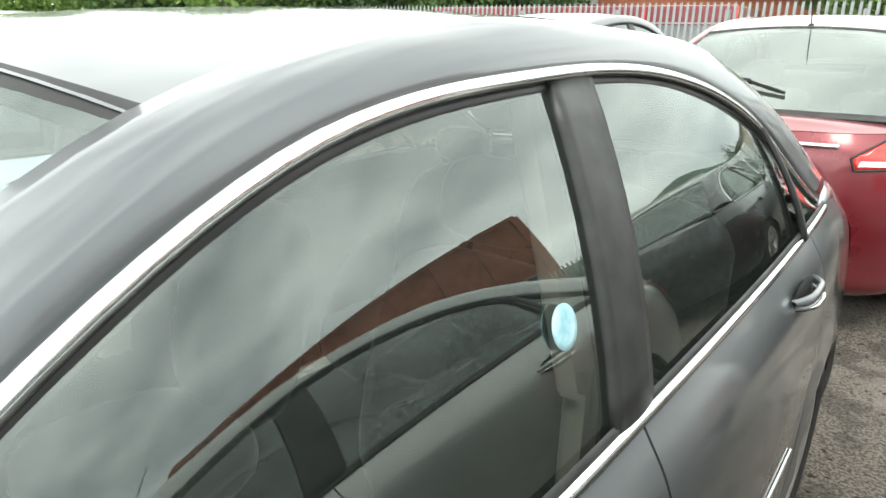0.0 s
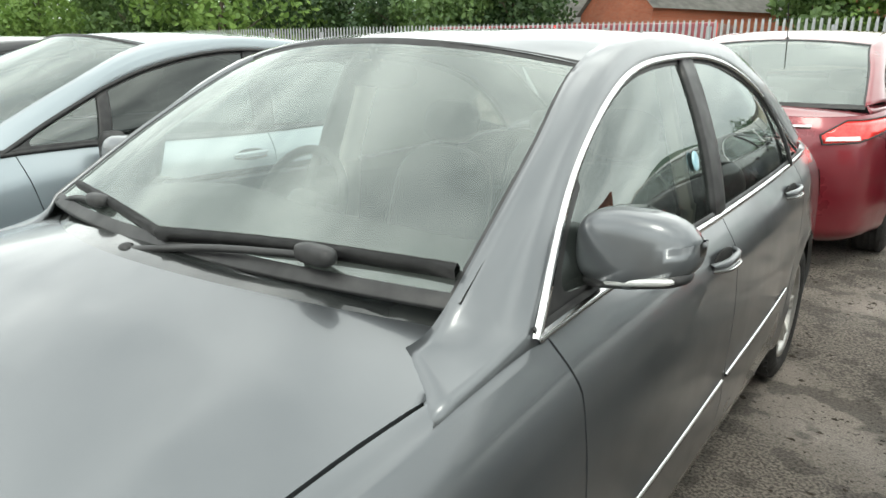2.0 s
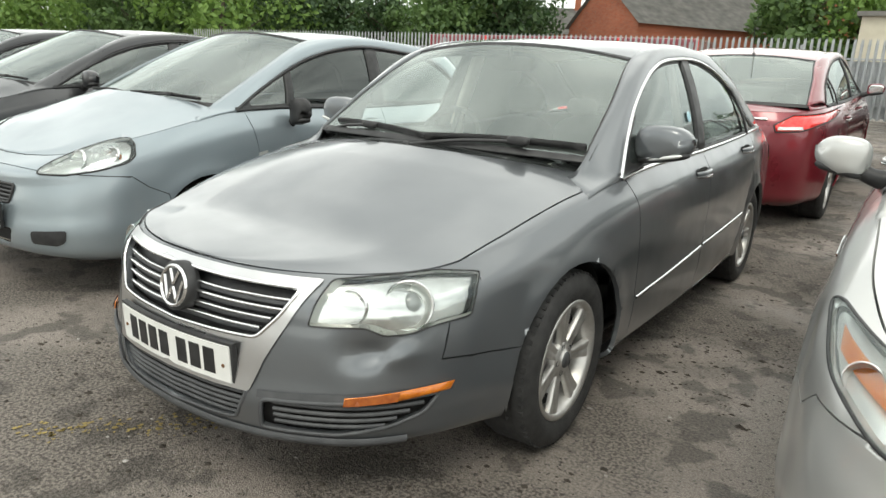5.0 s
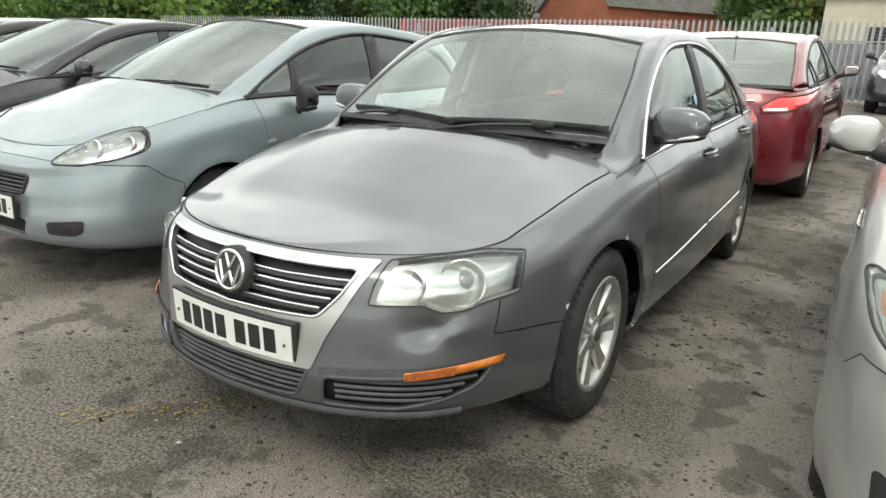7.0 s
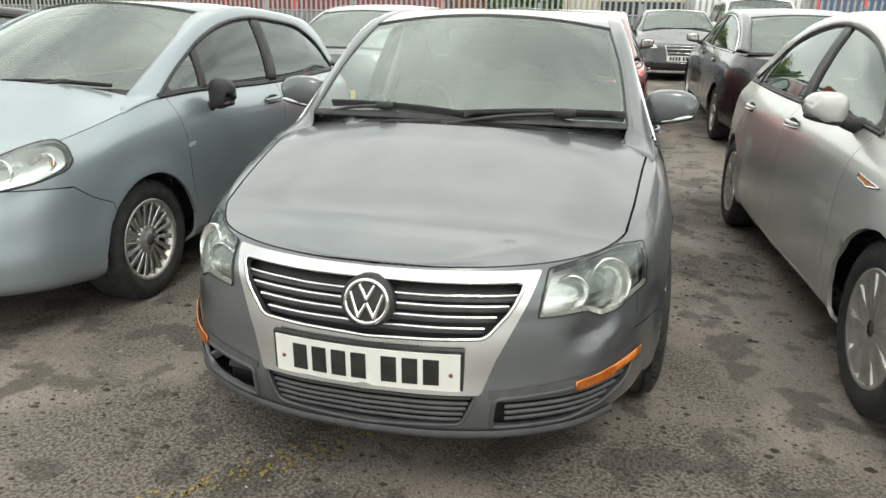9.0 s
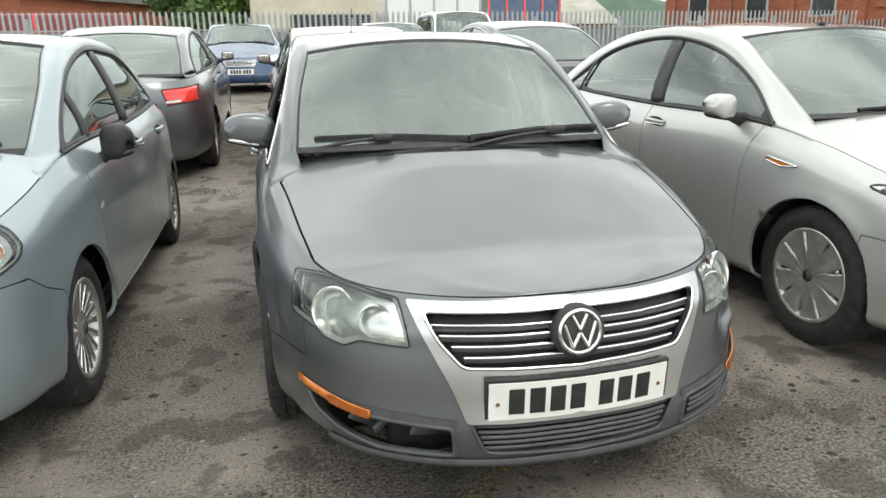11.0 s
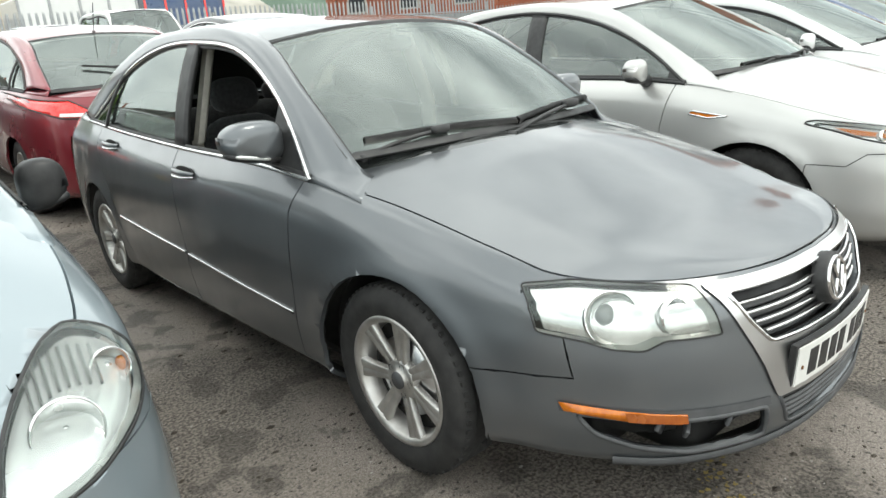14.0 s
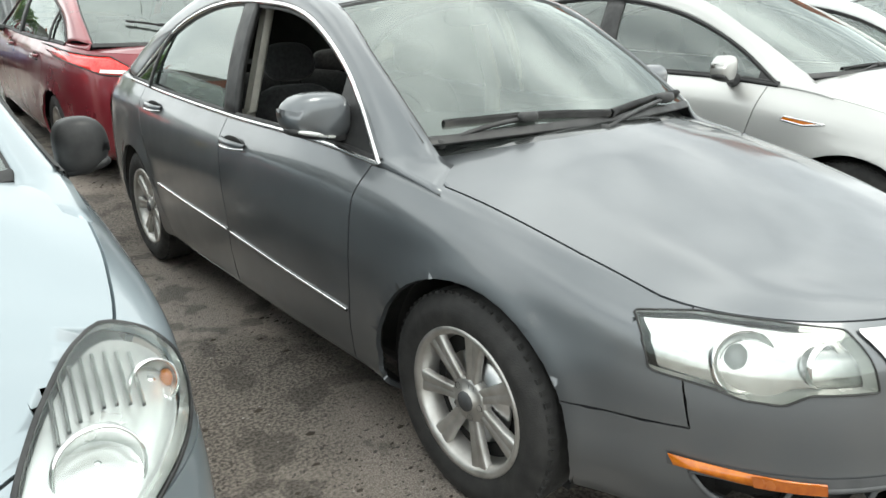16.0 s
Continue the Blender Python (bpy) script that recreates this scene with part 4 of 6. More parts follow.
# ---- the dark grey saloon ----
class Dented(Body):
    nu, nv = 180, 38
    zh = 0.717

    def build(self):
        """The bumper corner is pushed in under one headlamp."""
        bm = Body.build(self)
        for v in bm.verts:
            if v.co.x > 0.3 and v.co.y < -1.7:
                a, b = math.hypot(v.co.x - 0.585, v.co.z - 0.515), math.hypot(v.co.x - 0.655, v.co.z - 0.50)
                v.co.y += 0.036 * math.exp(-((a / 0.042) ** 2)) - 0.022 * math.exp(-((b / 0.028) ** 2))
                v.co.z -= 0.012 * math.exp(-((math.hypot(v.co.x - 0.60, v.co.z - 0.545) / 0.05) ** 2))
        return bm


def grey_saloon():
    B = Dented()
    B.paint = GREY_PAINT
    root = thing("saloon_car", "dark grey metallic saloon with dented bumper and chrome grille", "car")
    lamp = rounded([(0.446, 0.577), (0.462, 0.694), (0.55, 0.706), (0.645, 0.713), (0.724, 0.704), (0.741, 0.650), (0.744, 0.592), (0.690, 0.576), (0.660, 0.560), (0.612, 0.556), (0.572, 0.580), (0.50, 0.578)], 0.009, 3)
    grille = rounded([(-0.408, 0.668), (0.408, 0.668), (0.375, 0.60), (0.315, 0.528), (0, 0.520), (-0.315, 0.528), (-0.375, 0.60)], 0.02, 3)
    lower = rounded([(-0.305, 0.378), (0.305, 0.378), (0.265, 0.285), (0, 0.272), (-0.265, 0.285)], 0.02, 3)
    fog = rounded([(0.350, 0.362), (0.55, 0.372), (0.722, 0.384), (0.700, 0.330), (0.64, 0.296), (0.54, 0.274), (0.342, 0.274)], 0.016, 3)
    holes = [(lamp, (0, 2), front), (mirrored(lamp), (0, 2), front), (grille, (0, 2), front), (lower, (0, 2), front), (fog, (0, 2), front), (mirrored(fog), (0, 2), front)]
    panels = []
    for s in (1, -1):
        k = on_side(s)
        panels.append(("front_door", [(-0.90, 1.1), (-0.905, 0.93), (-0.86, 0.80), (-0.84, 0.25), (0.055, 0.25), (0.075, 0.5), (0.14, 0.85), (0.155, 1.1)], (1, 2), k, None, ""))
        panels.append(("rear_door", [(0.155, 1.1), (0.14, 0.85), (0.075, 0.5), (0.055, 0.25), (0.86, 0.25), (0.95, 0.42), (1.06, 0.62), (1.17, 0.78), (1.22, 0.93), (1.22, 1.1)], (1, 2), k, None, ""))
        panels.append(("front_wing", [(-0.90, 1.1), (-0.905, 0.93), (-0.86, 0.80), (-0.84, 0.25), (-1.05, 0.25), (-1.36, 0.5), (-1.665, 0.462), (-1.945, 0.478), (-1.90, 0.64), (-1.86, 0.80), (-1.86, 1.1)], (1, 2), k, None, ""))
    line = [(0.80, -0.93), (0.79, -0.965), (0.762, -1.118), (0.735, -1.316), (0.70, -1.62), (0.672, -1.81), (0.643, -1.94), (0.642, -2.5)]
    whole = car_body(B, root, holes, panels, line + [(-x, y) for x, y in line[::-1]])
    T = tree_of(whole)
    (foot, ), _ = lie_on(T, [(0.655, -1.105)], (0, 1), 1, 0.002)
    greenhouse(B, root, SCREEN_GLASS, WINDOW_GLASS, open_windows=((-1, 0), ), sub_posts=(1.13, ), foot=foot)
    interior(B, root)
    # headlamps
    for s in (1, -1):
        o = lamp if s > 0 else mirrored(lamp)
        head_lamp(T, o, root, [(s * 0.642, 0.634, 0.070, "projector"), (s * 0.530, 0.632, 0.047, "bowl")], label="hazed clear-lens headlamp", seal=0.005)
    # grille: backing, bright frame and bars
    part("grille_backing", skin(T, grown(grille, 1.1), (0, 2), -1, -0.035), TRIM, root)
    frame_out = [(-0.445, 0.692), (0.445, 0.692), (0.425, 0.64), (0.395, 0.575), (0.345, 0.47), (0.312, 0.376), (0.275, 0.376), (-0.275, 0.376), (-0.312, 0.376), (-0.345, 0.47), (-0.395, 0.575), (-0.425, 0.64)]
    bm = skin(T, rounded(frame_out, 0.012, 3), (0, 2), -1, 0.006, 0.02)
    got = stencil(bm, grille, (0, 2), lambda f: True)
    bmesh.ops.delete(bm, geom=got, context="FACES")
    got = stencil(bm, [(-0.31, 0.376), (0.31, 0.376), (0.3, 0.3), (-0.3, 0.3)], (0, 2), lambda f: True)
    shield = part("grille_surround", bm, SATIN, root, "satin chrome shield grille surround")
    part("surround_edge", edging(T, grille, (0, 2), -1, 0.004, 0.012, 0.006), CHROME, shield)
    for k in range(4):
        z = 0.640 - 0.029 * k
        w = 0.398 - 0.026 * k if k < 2 else 0.372 - 0.03 * (k - 1)
        line = [(x, z) for x in np.linspace(-w, w, 30)]
        part("grille_bar", edging(T, line, (0, 2), -1, -0.012, 0.009, 0.006, closed=False), CHROME, root)
        line = [(x, z - 0.008) for x in np.linspace(-w, w, 30)]
        part("grille_slat", edging(T, line, (0, 2), -1, -0.022, 0.022, 0.006, closed=False), GREY_TRIM, root)
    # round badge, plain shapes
    (p, ), (n, ) = lie_on(T, [(0, 0.612)], (0, 2), -1, 0.0)
    m = Matrix.Translation(p + Vector((0, 0.002, 0))) @ pose(0, 0, 0, -10, 0, 0)
    bm = bmesh.new()
    lathe(bm, [(0.074, 0.02), (0.073, -0.014), (0.066, -0.018), (0.0, -0.018)], 40, "y")
    bmesh.ops.transform(bm, matrix=m, verts=bm.verts)
    badge = part("badge", bm, TRIM, root, "round chrome badge on dark disc")
    bm = bmesh.new()
    lathe(bm, [(0.064, -0.016), (0.063, -0.022), (0.058, -0.025), (0.053, -0.022), (0.052, -0.016)], 40, "y")
    bmesh.ops.transform(bm, matrix=m, verts=bm.verts)
    part("badge_ring", bm, CHROME, badge)
    for pts in ([(-0.022, 0.046), (0, 0.004), (0.022, 0.046)], [(-0.046, 0.024), (-0.022, -0.044), (0.0, -0.004), (0.022, -0.044), (0.046, 0.024)]):
        bm = bmesh.new()
        for a, b in zip(pts, pts[1:]):
            sweep(bm, [(a[0], -0.019, a[1]), (b[0], -0.019, b[1])], 0.011, 0.005, [(0, -1, 0)] * 2)
        bmesh.ops.transform(bm, matrix=m, verts=bm.verts)
        part("badge_chevron", bm, CHROME, badge)
    # plate, lower grille, fog lamp openings
    (p, ), _ = lie_on(T, [(0, 0.442)], (0, 2), -1, 0.008)
    plate(root, p + Vector((0, -0.002, 0)), 4, bend=0.32)
    part("lower_grille", skin(T, grown(lower, 1.2), (0, 2), -1, -0.03), LINER, root)
    for k in range(5):
        z = 0.364 - 0.018 * k
        line = [(x, z) for x in np.linspace(-0.29 + 0.006 * k, 0.29 - 0.006 * k, 24)]
        part("lower_slat", edging(T, line, (0, 2), -1, -0.014, 0.011, 0.006, closed=False), GREY_TRIM, root)
    part("lower_edge", edging(T, lower, (0, 2), -1, 0.0, 0.012, 0.005), GREY_TRIM, root)
    for s in (1, -1):
        o = fog if s > 0 else mirrored(fog)
        part("fog_recess", skin(T, grown(o, 1.45), (0, 2), -1, -0.075 if s < 0 else -0.03), LINER, root)
        part("fog_edge", edging(T, o, (0, 2), -1, 0.0, 0.014, 0.006), GREY_TRIM, root)
        strip = [(s * x, z) for x, z in ((0.335, 0.386), (0.738, 0.412), (0.738, 0.386), (0.335, 0.364))]
        part("bumper_insert", skin(T, strip, (0, 2), -1, 0.003), GREY_TRIM, root)
        ind = [(s * x, z) for x, z in ((0.555, 0.391), (0.655, 0.403), (0.736, 0.414), (0.732, 0.391), (0.652, 0.377), (0.555, 0.369))]
        bm = skin(T, ind, (0, 2), -1, 0.011)
        bmesh.ops.solidify(bm, geom=list(bm.faces), thickness=0.004)
        lens = part("indicator", bm, AMBER, root, "amber indicator lens")
        # the inner half of the lens is a darker red-brown
        dim = [(s * x, z) for x, z in ((0.557, 0.390), (0.655, 0.402), (0.653, 0.378), (0.557, 0.370))]
        part("dark_lens_half", skin(T, dim, (0, 2), -1, 0.0165), DARK_AMBER, lens)
        if s > 0:
            for k in range(4):
                z = 0.356 - 0.02 * k
                line = [(x, z) for x in np.linspace(0.38, 0.70 - 0.022 * k, 20)]
                part("fog_slat", edging(T, line, (0, 2), -1, -0.010, 0.012, 0.006, closed=False), GREY_TRIM, root)
        else:
            # the insert is gone: broken pieces of bracket in the hole
            for x, z, w, r in ((-0.43, 0.325, 0.05, 20), (-0.54, 0.34, 0.04, -25), (-0.60, 0.33, 0.05, 35)):
                (p, ), _ = lie_on(T, [(x, z)], (0, 2), -1, -0.04)
                bm = bmesh.new()
                add_box(bm, (-w, -0.006, -0.014), (w, 0.006, 0.014), 0.003, Matrix.Translation(p) @ pose(0, 0, 0, 20, r, 25))
                part("broken_bracket", bm, GREY_TRIM, root)
    # added near-black blocks behind the bumper, so that its openings stay dark
    bm = bmesh.new()
    add_box(bm, (-0.50, B.F + 0.17, 0.22), (0.50, B.F + 0.55, 0.50), 0.02)
    add_box(bm, (-0.66, B.F + 0.36, 0.22), (0.66, B.F + 0.56, 0.50), 0.02)
    part("bumper_shade_block", bm, LINER, root)
    lip = [(x, 0.252) for x in np.linspace(-0.66, 0.66, 60)]
    part("bumper_lip", edging(T, lip, (0, 2), -1, 0.002, 0.03, 0.012, closed=False), GREY_TRIM, root)
    # sides
    for s in (1, -1):
        for y0, y1, z0, z1 in ((-0.835, 0.045, 0.428, 0.482), (0.085, 0.95, 0.486, 0.528)):
            line = [(y, z0 + (z1 - z0) * (y - y0) / (y1 - y0)) for y in np.linspace(y0, y1, 24)]
            part("side_strip", edging(T, line, (1, 2), s, 0.002, 0.012, 0.006, closed=False), CHROME, root)
        door_handle(T, root, s, 0.0, 0.850, B.paint)
        door_handle(T, root, s, 0.97, 0.905, B.paint)
        door_mirror(root, s, (0.872, -0.70, 1.028), B.paint, size=(0.116, 0.058, 0.074))
        bm = bmesh.new()
        rows = [[B.belt(y) * np.array((s, 1, 1)) + np.array((-0.002 * s, 0, 0)), np.array([np.interp(y, B.d_curve()[:, 1], B.d_curve()[:, c]) for c in range(3)]) * np.array((s, 1, 1))] for y in np.linspace(B.ya + 0.01, -0.64, 8)]
        add_grid(bm, rows)
        part("mirror_corner", bm, TRIM, root)
        # lining of the door post seen through the open window
        bm = bmesh.new()
        for z0, z1, x0, x1 in ((0.55, 0.95, 0.745, 0.735), (0.95, 1.36, 0.735, 0.605)):
            add_grid(bm, [[(s * (x0 - o), y, z0), (s * (x1 - o), y + 0.02, z1)] for o, y in ((0.01, 0.12), (0.035, 0.115), (0.05, 0.13), (0.05, 0.20), (0.03, 0.215))])
        part("post_lining", bm, BEIGE_TRIM, root)
    # cowl and wipers
    bm = bmesh.new()
    rows = []
    for a in np.linspace(-1, 1, 21):
        rows.append([(0.72 * a, -0.985 - 0.245 * (1 - a * a), 0.905 + 0.045 * (1 - a * a)), (0.71 * a, -0.965 - 0.17 * (1 - a * a), 0.93 + 0.045 * (1 - a * a)), (0.69 * a, -0.98 - 0.10 * (1 - a * a), 0.965 + 0.015 * (1 - a * a))])
    add_grid(bm, rows)
    part("cowl", bm, COWL_GLOSS, root)
    wiper(root, (-0.05, -1.165, 0.957), (0.425, -1.062, 0.998), (0.02, -1.128, 0.995), (0.663, -0.972, 1.004), k=1.05)
    wiper(root, (-0.64, -1.02, 0.958), (-0.33, -1.065, 0.997), (0.02, -1.125, 0.995), (-0.60, -0.985, 1.005), k=0.9)
    wheels(B, root, "seven")
    # round sticker on the passenger's window
    bm = bmesh.new()
    lathe(bm, [(0.027, 0.0), (0.027, 0.0015), (0.018, 0.0018), (0.0, 0.0018)], 28, "x")
    bmesh.ops.transform(bm, matrix=pose(0.757, -0.008, 1.110, 0, -17, 0), verts=bm.verts)
    sticker = part("sticker", bm, surface("blue_sticker", (0.22, 0.45, 0.54), (0.48, 0.66, 0.70), 45, (0.4, 0.6)), root, "pale blue round sticker on the glass")
    # tail lamps
    for s in (1, -1):
        o = [(s * x, z) for x, z in ((0.38, 0.86), (0.80, 0.88), (0.82, 0.75), (0.40, 0.74))]
        part("tail_lamp", skin(T, o, (0, 2), 1, 0.006), RED_LENS, root)
    return root




# ---- the other cars ----
grey_saloon()


class Hatch(Body):
    nose = [(0, 0), (0.30, 0.018), (0.56, 0.065), (0.75, 0.145), (0.885, 0.28), (0.955, 0.48), (0.99, 0.82)]
    W, F, R, yf, yr, wr = 0.84, -2.12, 1.93, -1.255, 1.255, 0.30
    arch = 0.335
    zn, zh, zf, za, zb, zc, zt = 0.715, 0.845, 0.925, 0.985, 0.985, 1.03, 1.0
    ya, xtop = -1.02, 0.755
    tail = [(0.985, 0.7), (0.95, 0.34), (0.88, 0.15), (0.66, 0.05), (0.33, 0.012), (0, 0)]
    ws_base, ws_top = (0.655, -1.10, 1.005), (0.545, -0.27, 1.405)
    ws_mid, top_mid = (0, -1.27, 1.02), (0, -0.36, 1.45)
    rail = [(0.535, 0.15, 1.46), (0.53, 0.65, 1.455), (0.525, 1.1, 1.43)]
    rw_top, rw_base = (0.52, 1.40, 1.385), (0.60, 1.76, 1.05)
    rw_mid, rw_low = (0, 1.42, 1.42), (0, 1.83, 1.05)
    dlo = [(0.70, -0.78, 1.10), (0.645, -0.35, 1.29), (0.615, 0.1, 1.385), (0.605, 0.6, 1.385), (0.615, 1.05, 1.33), (0.645, 1.28, 1.22)]
    dlo_end = (0.70, 1.42, 1.06)
    roof, cowl, crown, deck = 1.495, 0.24, 0.075, 0.01
    top_in = (0.16, 0.10)
    nu, nv = 105, 24


class Big(Body):
    nose = [(0, 0), (0.30, 0.018), (0.56, 0.065), (0.75, 0.145), (0.885, 0.28), (0.955, 0.48), (0.99, 0.82)]
    W, F, R, yf, yr, wr = 0.935, -2.38, 2.38, -1.425, 1.425, 0.325
    arch = 0.36
    zn, zh, zf, za, zb, zc, zt = 0.71, 0.79, 0.905, 0.985, 1.01, 1.06, 1.04
    ya, xtop = -1.02, 0.84
    ws_base, ws_top = (0.72, -1.10, 1.02), (0.61, -0.40, 1.395)
    ws_mid, top_mid = (0, -1.26, 1.035), (0, -0.49, 1.445)
    rail = [(0.585, 0.05, 1.475), (0.58, 0.55, 1.478), (0.585, 0.95, 1.45)]
    rw_top, rw_base = (0.585, 1.15, 1.415), (0.69, 1.98, 1.09)
    rw_mid, rw_low = (0, 1.12, 1.46), (0, 2.08, 1.10)
    dlo = [(0.745, -0.72, 1.16), (0.695, -0.35, 1.32), (0.672, 0.1, 1.41), (0.668, 0.6, 1.408), (0.69, 1.05, 1.33), (0.725, 1.38, 1.20)]
    dlo_end = (0.785, 1.62, 1.07)
    roof, cowl, crown, deck = 1.51, 0.24, 0.07, 0.04
    top_in = (0.17, 0.09)
    nu, nv = 105, 24


class Small(Hatch):
    nu, nv = 66, 16


class Far(Big):
    nu, nv = 66, 16


def doors(B, y0, y1, y2, low=0.27):
    out = []
    for s in (1, -1):
        k = on_side(s)
        out.append(("front_door", [(y0 - 0.05, 1.2), (y0 - 0.05, B.za), (y0, 0.75), (y0 + 0.02, low), (y1 - 0.03, low), (y1, 0.8), (y1 + 0.02, 1.2)], (1, 2), k, None, ""))
        if y2:
            out.append(("rear_door", [(y1 + 0.02, 1.2), (y1, 0.8), (y1 - 0.03, low), (B.yr - B.arch - 0.12, low), (B.yr - B.arch - 0.03, 0.45), (y2 - 0.1, 0.7), (y2, 0.85), (y2 + 0.03, 1.2)], (1, 2), k, None, ""))
    return out


def small_car(B, mat, name, label, group="", style="five", glass=None, lamps=None, grille=None, low=None, tails=None, rear_plate=None, front_plate=True,
              mirrors=None, wipers=True, cabin=True, chrome=False, holes=(), posts=((0.08, 0.17), ), rear=True, strip=None, side_tint=None, sub_posts=(), mirror_mat=None, handles=None, aerial=None, y2=None, mirror_size=(0.088, 0.05, 0.066)):
    """A parked car from its measures, with lamps, grille, plates, mirrors, wipers, handles and wheels."""
    B.paint = mat
    root = thing(name, label, "car", group)
    near = B.nu > 80
    cut = []
    if near and lamps:
        cut = [(lamps, (0, 2), front), (mirrored(lamps), (0, 2), front)]
    for g in (grille, low):
        if g and near:
            cut.append((g, (0, 2), front))
    panels = doors(B, B.ya + 0.10, posts[-1][0] + 0.03, y2 or B.yr - 0.15) if near else []
    if near:
        nose_y = B.F + 0.50
        for s in (1, -1):
            panels.append(("front_bumper", [(B.F - 0.1, 0.1), (B.yf - 0.2, 0.1), (B.yf - B.arch * 0.8, B.wr + B.arch * 0.75), (nose_y, B.zn - 0.12), (nose_y - 0.08, B.zn - 0.06), (B.F - 0.1, B.zn - 0.03)], (1, 2), on_side(s, 0.0), None, ""))
        panels = panels[:-2] + panels[-2:]
    whole = car_body(B, root, cut, panels)
    T = tree_of(whole)
    (foot, ), _ = lie_on(T, [(B.ws_base[0] - 0.03, B.ya - 0.17)], (0, 1), 1, 0.002)
    greenhouse(B, root, glass or SCREEN_GLASS, side_tint or WINDOW_GLASS, chrome=chrome, posts=posts, sub_posts=sub_posts, foot=foot)
    if cabin:
        interior(B, root)
    if lamps:
        for s in (1, -1):
            o = lamps if s > 0 else mirrored(lamps)
            cx, cz = sum(p[0] for p in o) / len(o), sum(p[1] for p in o) / len(o)
            if near:
                h = (max(p[1] for p in o) - min(p[1] for p in o))
                head_lamp(T, o, root, [(cx - s * 0.045, cz - 0.022, min(0.068, h * 0.34), "bowl"), (cx + s * 0.075, cz + 0.016, min(0.044, h * 0.22), "bowl")], housing=BRIGHT_LAMP)
            else:
                part("headlamp", skin(T, o, (0, 2), -1, 0.006, 0.04), HAZED, root)
    if grille:
        part("grille", skin(T, grille, (0, 2), -1, -0.03 if near else 0.005, 0.03), LINER if near else TRIM, root)
        part("grille_frame", edging(T, grille, (0, 2), -1, 0.002, 0.016, 0.006), CHROME if chrome else TRIM, root)
        z0, z1 = min(p[1] for p in grille), max(p[1] for p in grille)
        w = max(p[0] for p in grille) * 0.94
        for k in range(4):
            z = z0 + (z1 - z0) * (k + 0.6) / 4.4
            part("grille_bar", edging(T, [(x, z) for x in np.linspace(-w, w, 16)], (0, 2), -1, -0.008 if near else 0.006, 0.012, 0.005, closed=False), CHROME if chrome else GREY_TRIM, root)
    if low:
        part("lower_intake", skin(T, low, (0, 2), -1, -0.03 if near else 0.004, 0.03), LINER if near else TRIM, root)
    if front_plate:
        zp = front_plate if isinstance(front_plate, float) else 0.44
        (p, ), _ = lie_on(T, [(0, zp)], (0, 2), -1, 0.012)
        plate(root, p + Vector((0, -0.008, 0)), 0)
    if tails:
        for s in (1, -1):
            o = [(s * x, z) for x, z in tails]
            bm = skin(T, o, (0, 2), 1, 0.006, 0.03)
            bmesh.ops.solidify(bm, geom=list(bm.faces), thickness=0.005)
            lens = part("tail_lamp", bm, RED_LENS, root, "red tail lamp with a clear band")
            part("lamp_seal", edging(T, o, (0, 2), 1, 0.004, 0.012, 0.005), TRIM, lens)
            cz = min(z for _, z in tails)
            band = [(s * x, z) for x, z in ((min(a for a, _ in tails) + 0.03, cz + 0.018), (max(a for a, _ in tails) - 0.16, cz + 0.022), (max(a for a, _ in tails) - 0.17, cz + 0.046), (min(a for a, _ in tails) + 0.035, cz + 0.042))]
            part("reversing_lens", skin(T, band, (0, 2), 1, 0.010, 0.03), HAZED, lens)
    if strip:
        line = [(x, strip[1]) for x in np.linspace(-strip[0], strip[0], 24)]
        part("tail_strip", edging(T, line, (0, 2), 1, 0.006, 0.024, 0.008, closed=False), CHROME, root)
    if rear_plate:
        (p, ), _ = lie_on(T, [(0, rear_plate)], (0, 2), 1, 0.01)
        plate(root, p + Vector((0, 0.01, 0)), 0, PLATE_YELLOW, yaw=180)
    for s in (1, -1):
        mx = mirrors or (B.W + 0.06, B.ya + 0.22, B.za + 0.07)
        door_mirror(root, s, mx, B.paint, cap=mirror_mat, size=mirror_size, strip=False)
        for y in handles or (posts[0][0] - 0.10, B.yr - 0.42):
            door_handle(T, root, s, y, B.zb - 0.10, B.paint)
        if near:
            bm = bmesh.new()
            d = B.d_curve()
            rows = [[B.belt(y) * np.array((s, 1, 1)), np.array([np.interp(y, d[:, 1], d[:, c]) for c in range(3)]) * np.array((s, 1, 1))] for y in np.linspace(B.ya + 0.01, B.ya + 0.12, 4)]
            add_grid(bm, rows)
            part("mirror_corner", bm, TRIM, root)
    bm = bmesh.new()
    c, m = B.ws_base, B.ws_mid
    rows = []
    for a in np.linspace(-1, 1, 15):
        k = 1 - a * a
        rows.append([(B.xtop * 0.97 * a, B.ya - 0.03 - (B.cowl - 0.03) * k, B.za - 0.02 + (B.crown - 0.012) * k), (c[0] * a, c[1] + (m[1] - c[1]) * k + 0.03, c[2] + (m[2] - c[2]) * k - 0.002)])
    add_grid(bm, rows)
    part("cowl", bm, TRIM, root)
    if wipers:
        y, z = m[1], m[2]
        wiper(root, (-0.42, y + 0.06, z - 0.03), (-0.16, y + 0.045, z + 0.005), (-0.50, y + 0.09, z + 0.008), (0.10, y + 0.015, z + 0.008))
        wiper(root, (0.10, y - 0.01, z - 0.025), (0.36, y + 0.09, z + 0.012), (0.05, y + 0.03, z + 0.018), (0.58, y + 0.135, z + 0.010))
    if aerial:
        bm = bmesh.new()
        a = Vector(aerial)
        tube(bm, [tuple(a), tuple(a + Vector((0, 0.06, 0.12))), tuple(a + Vector((0, 0.13, 0.26)))], 0.004, 6)
        blob(bm, a, (0.018, 0.03, 0.015), 2.4, 12, 6)
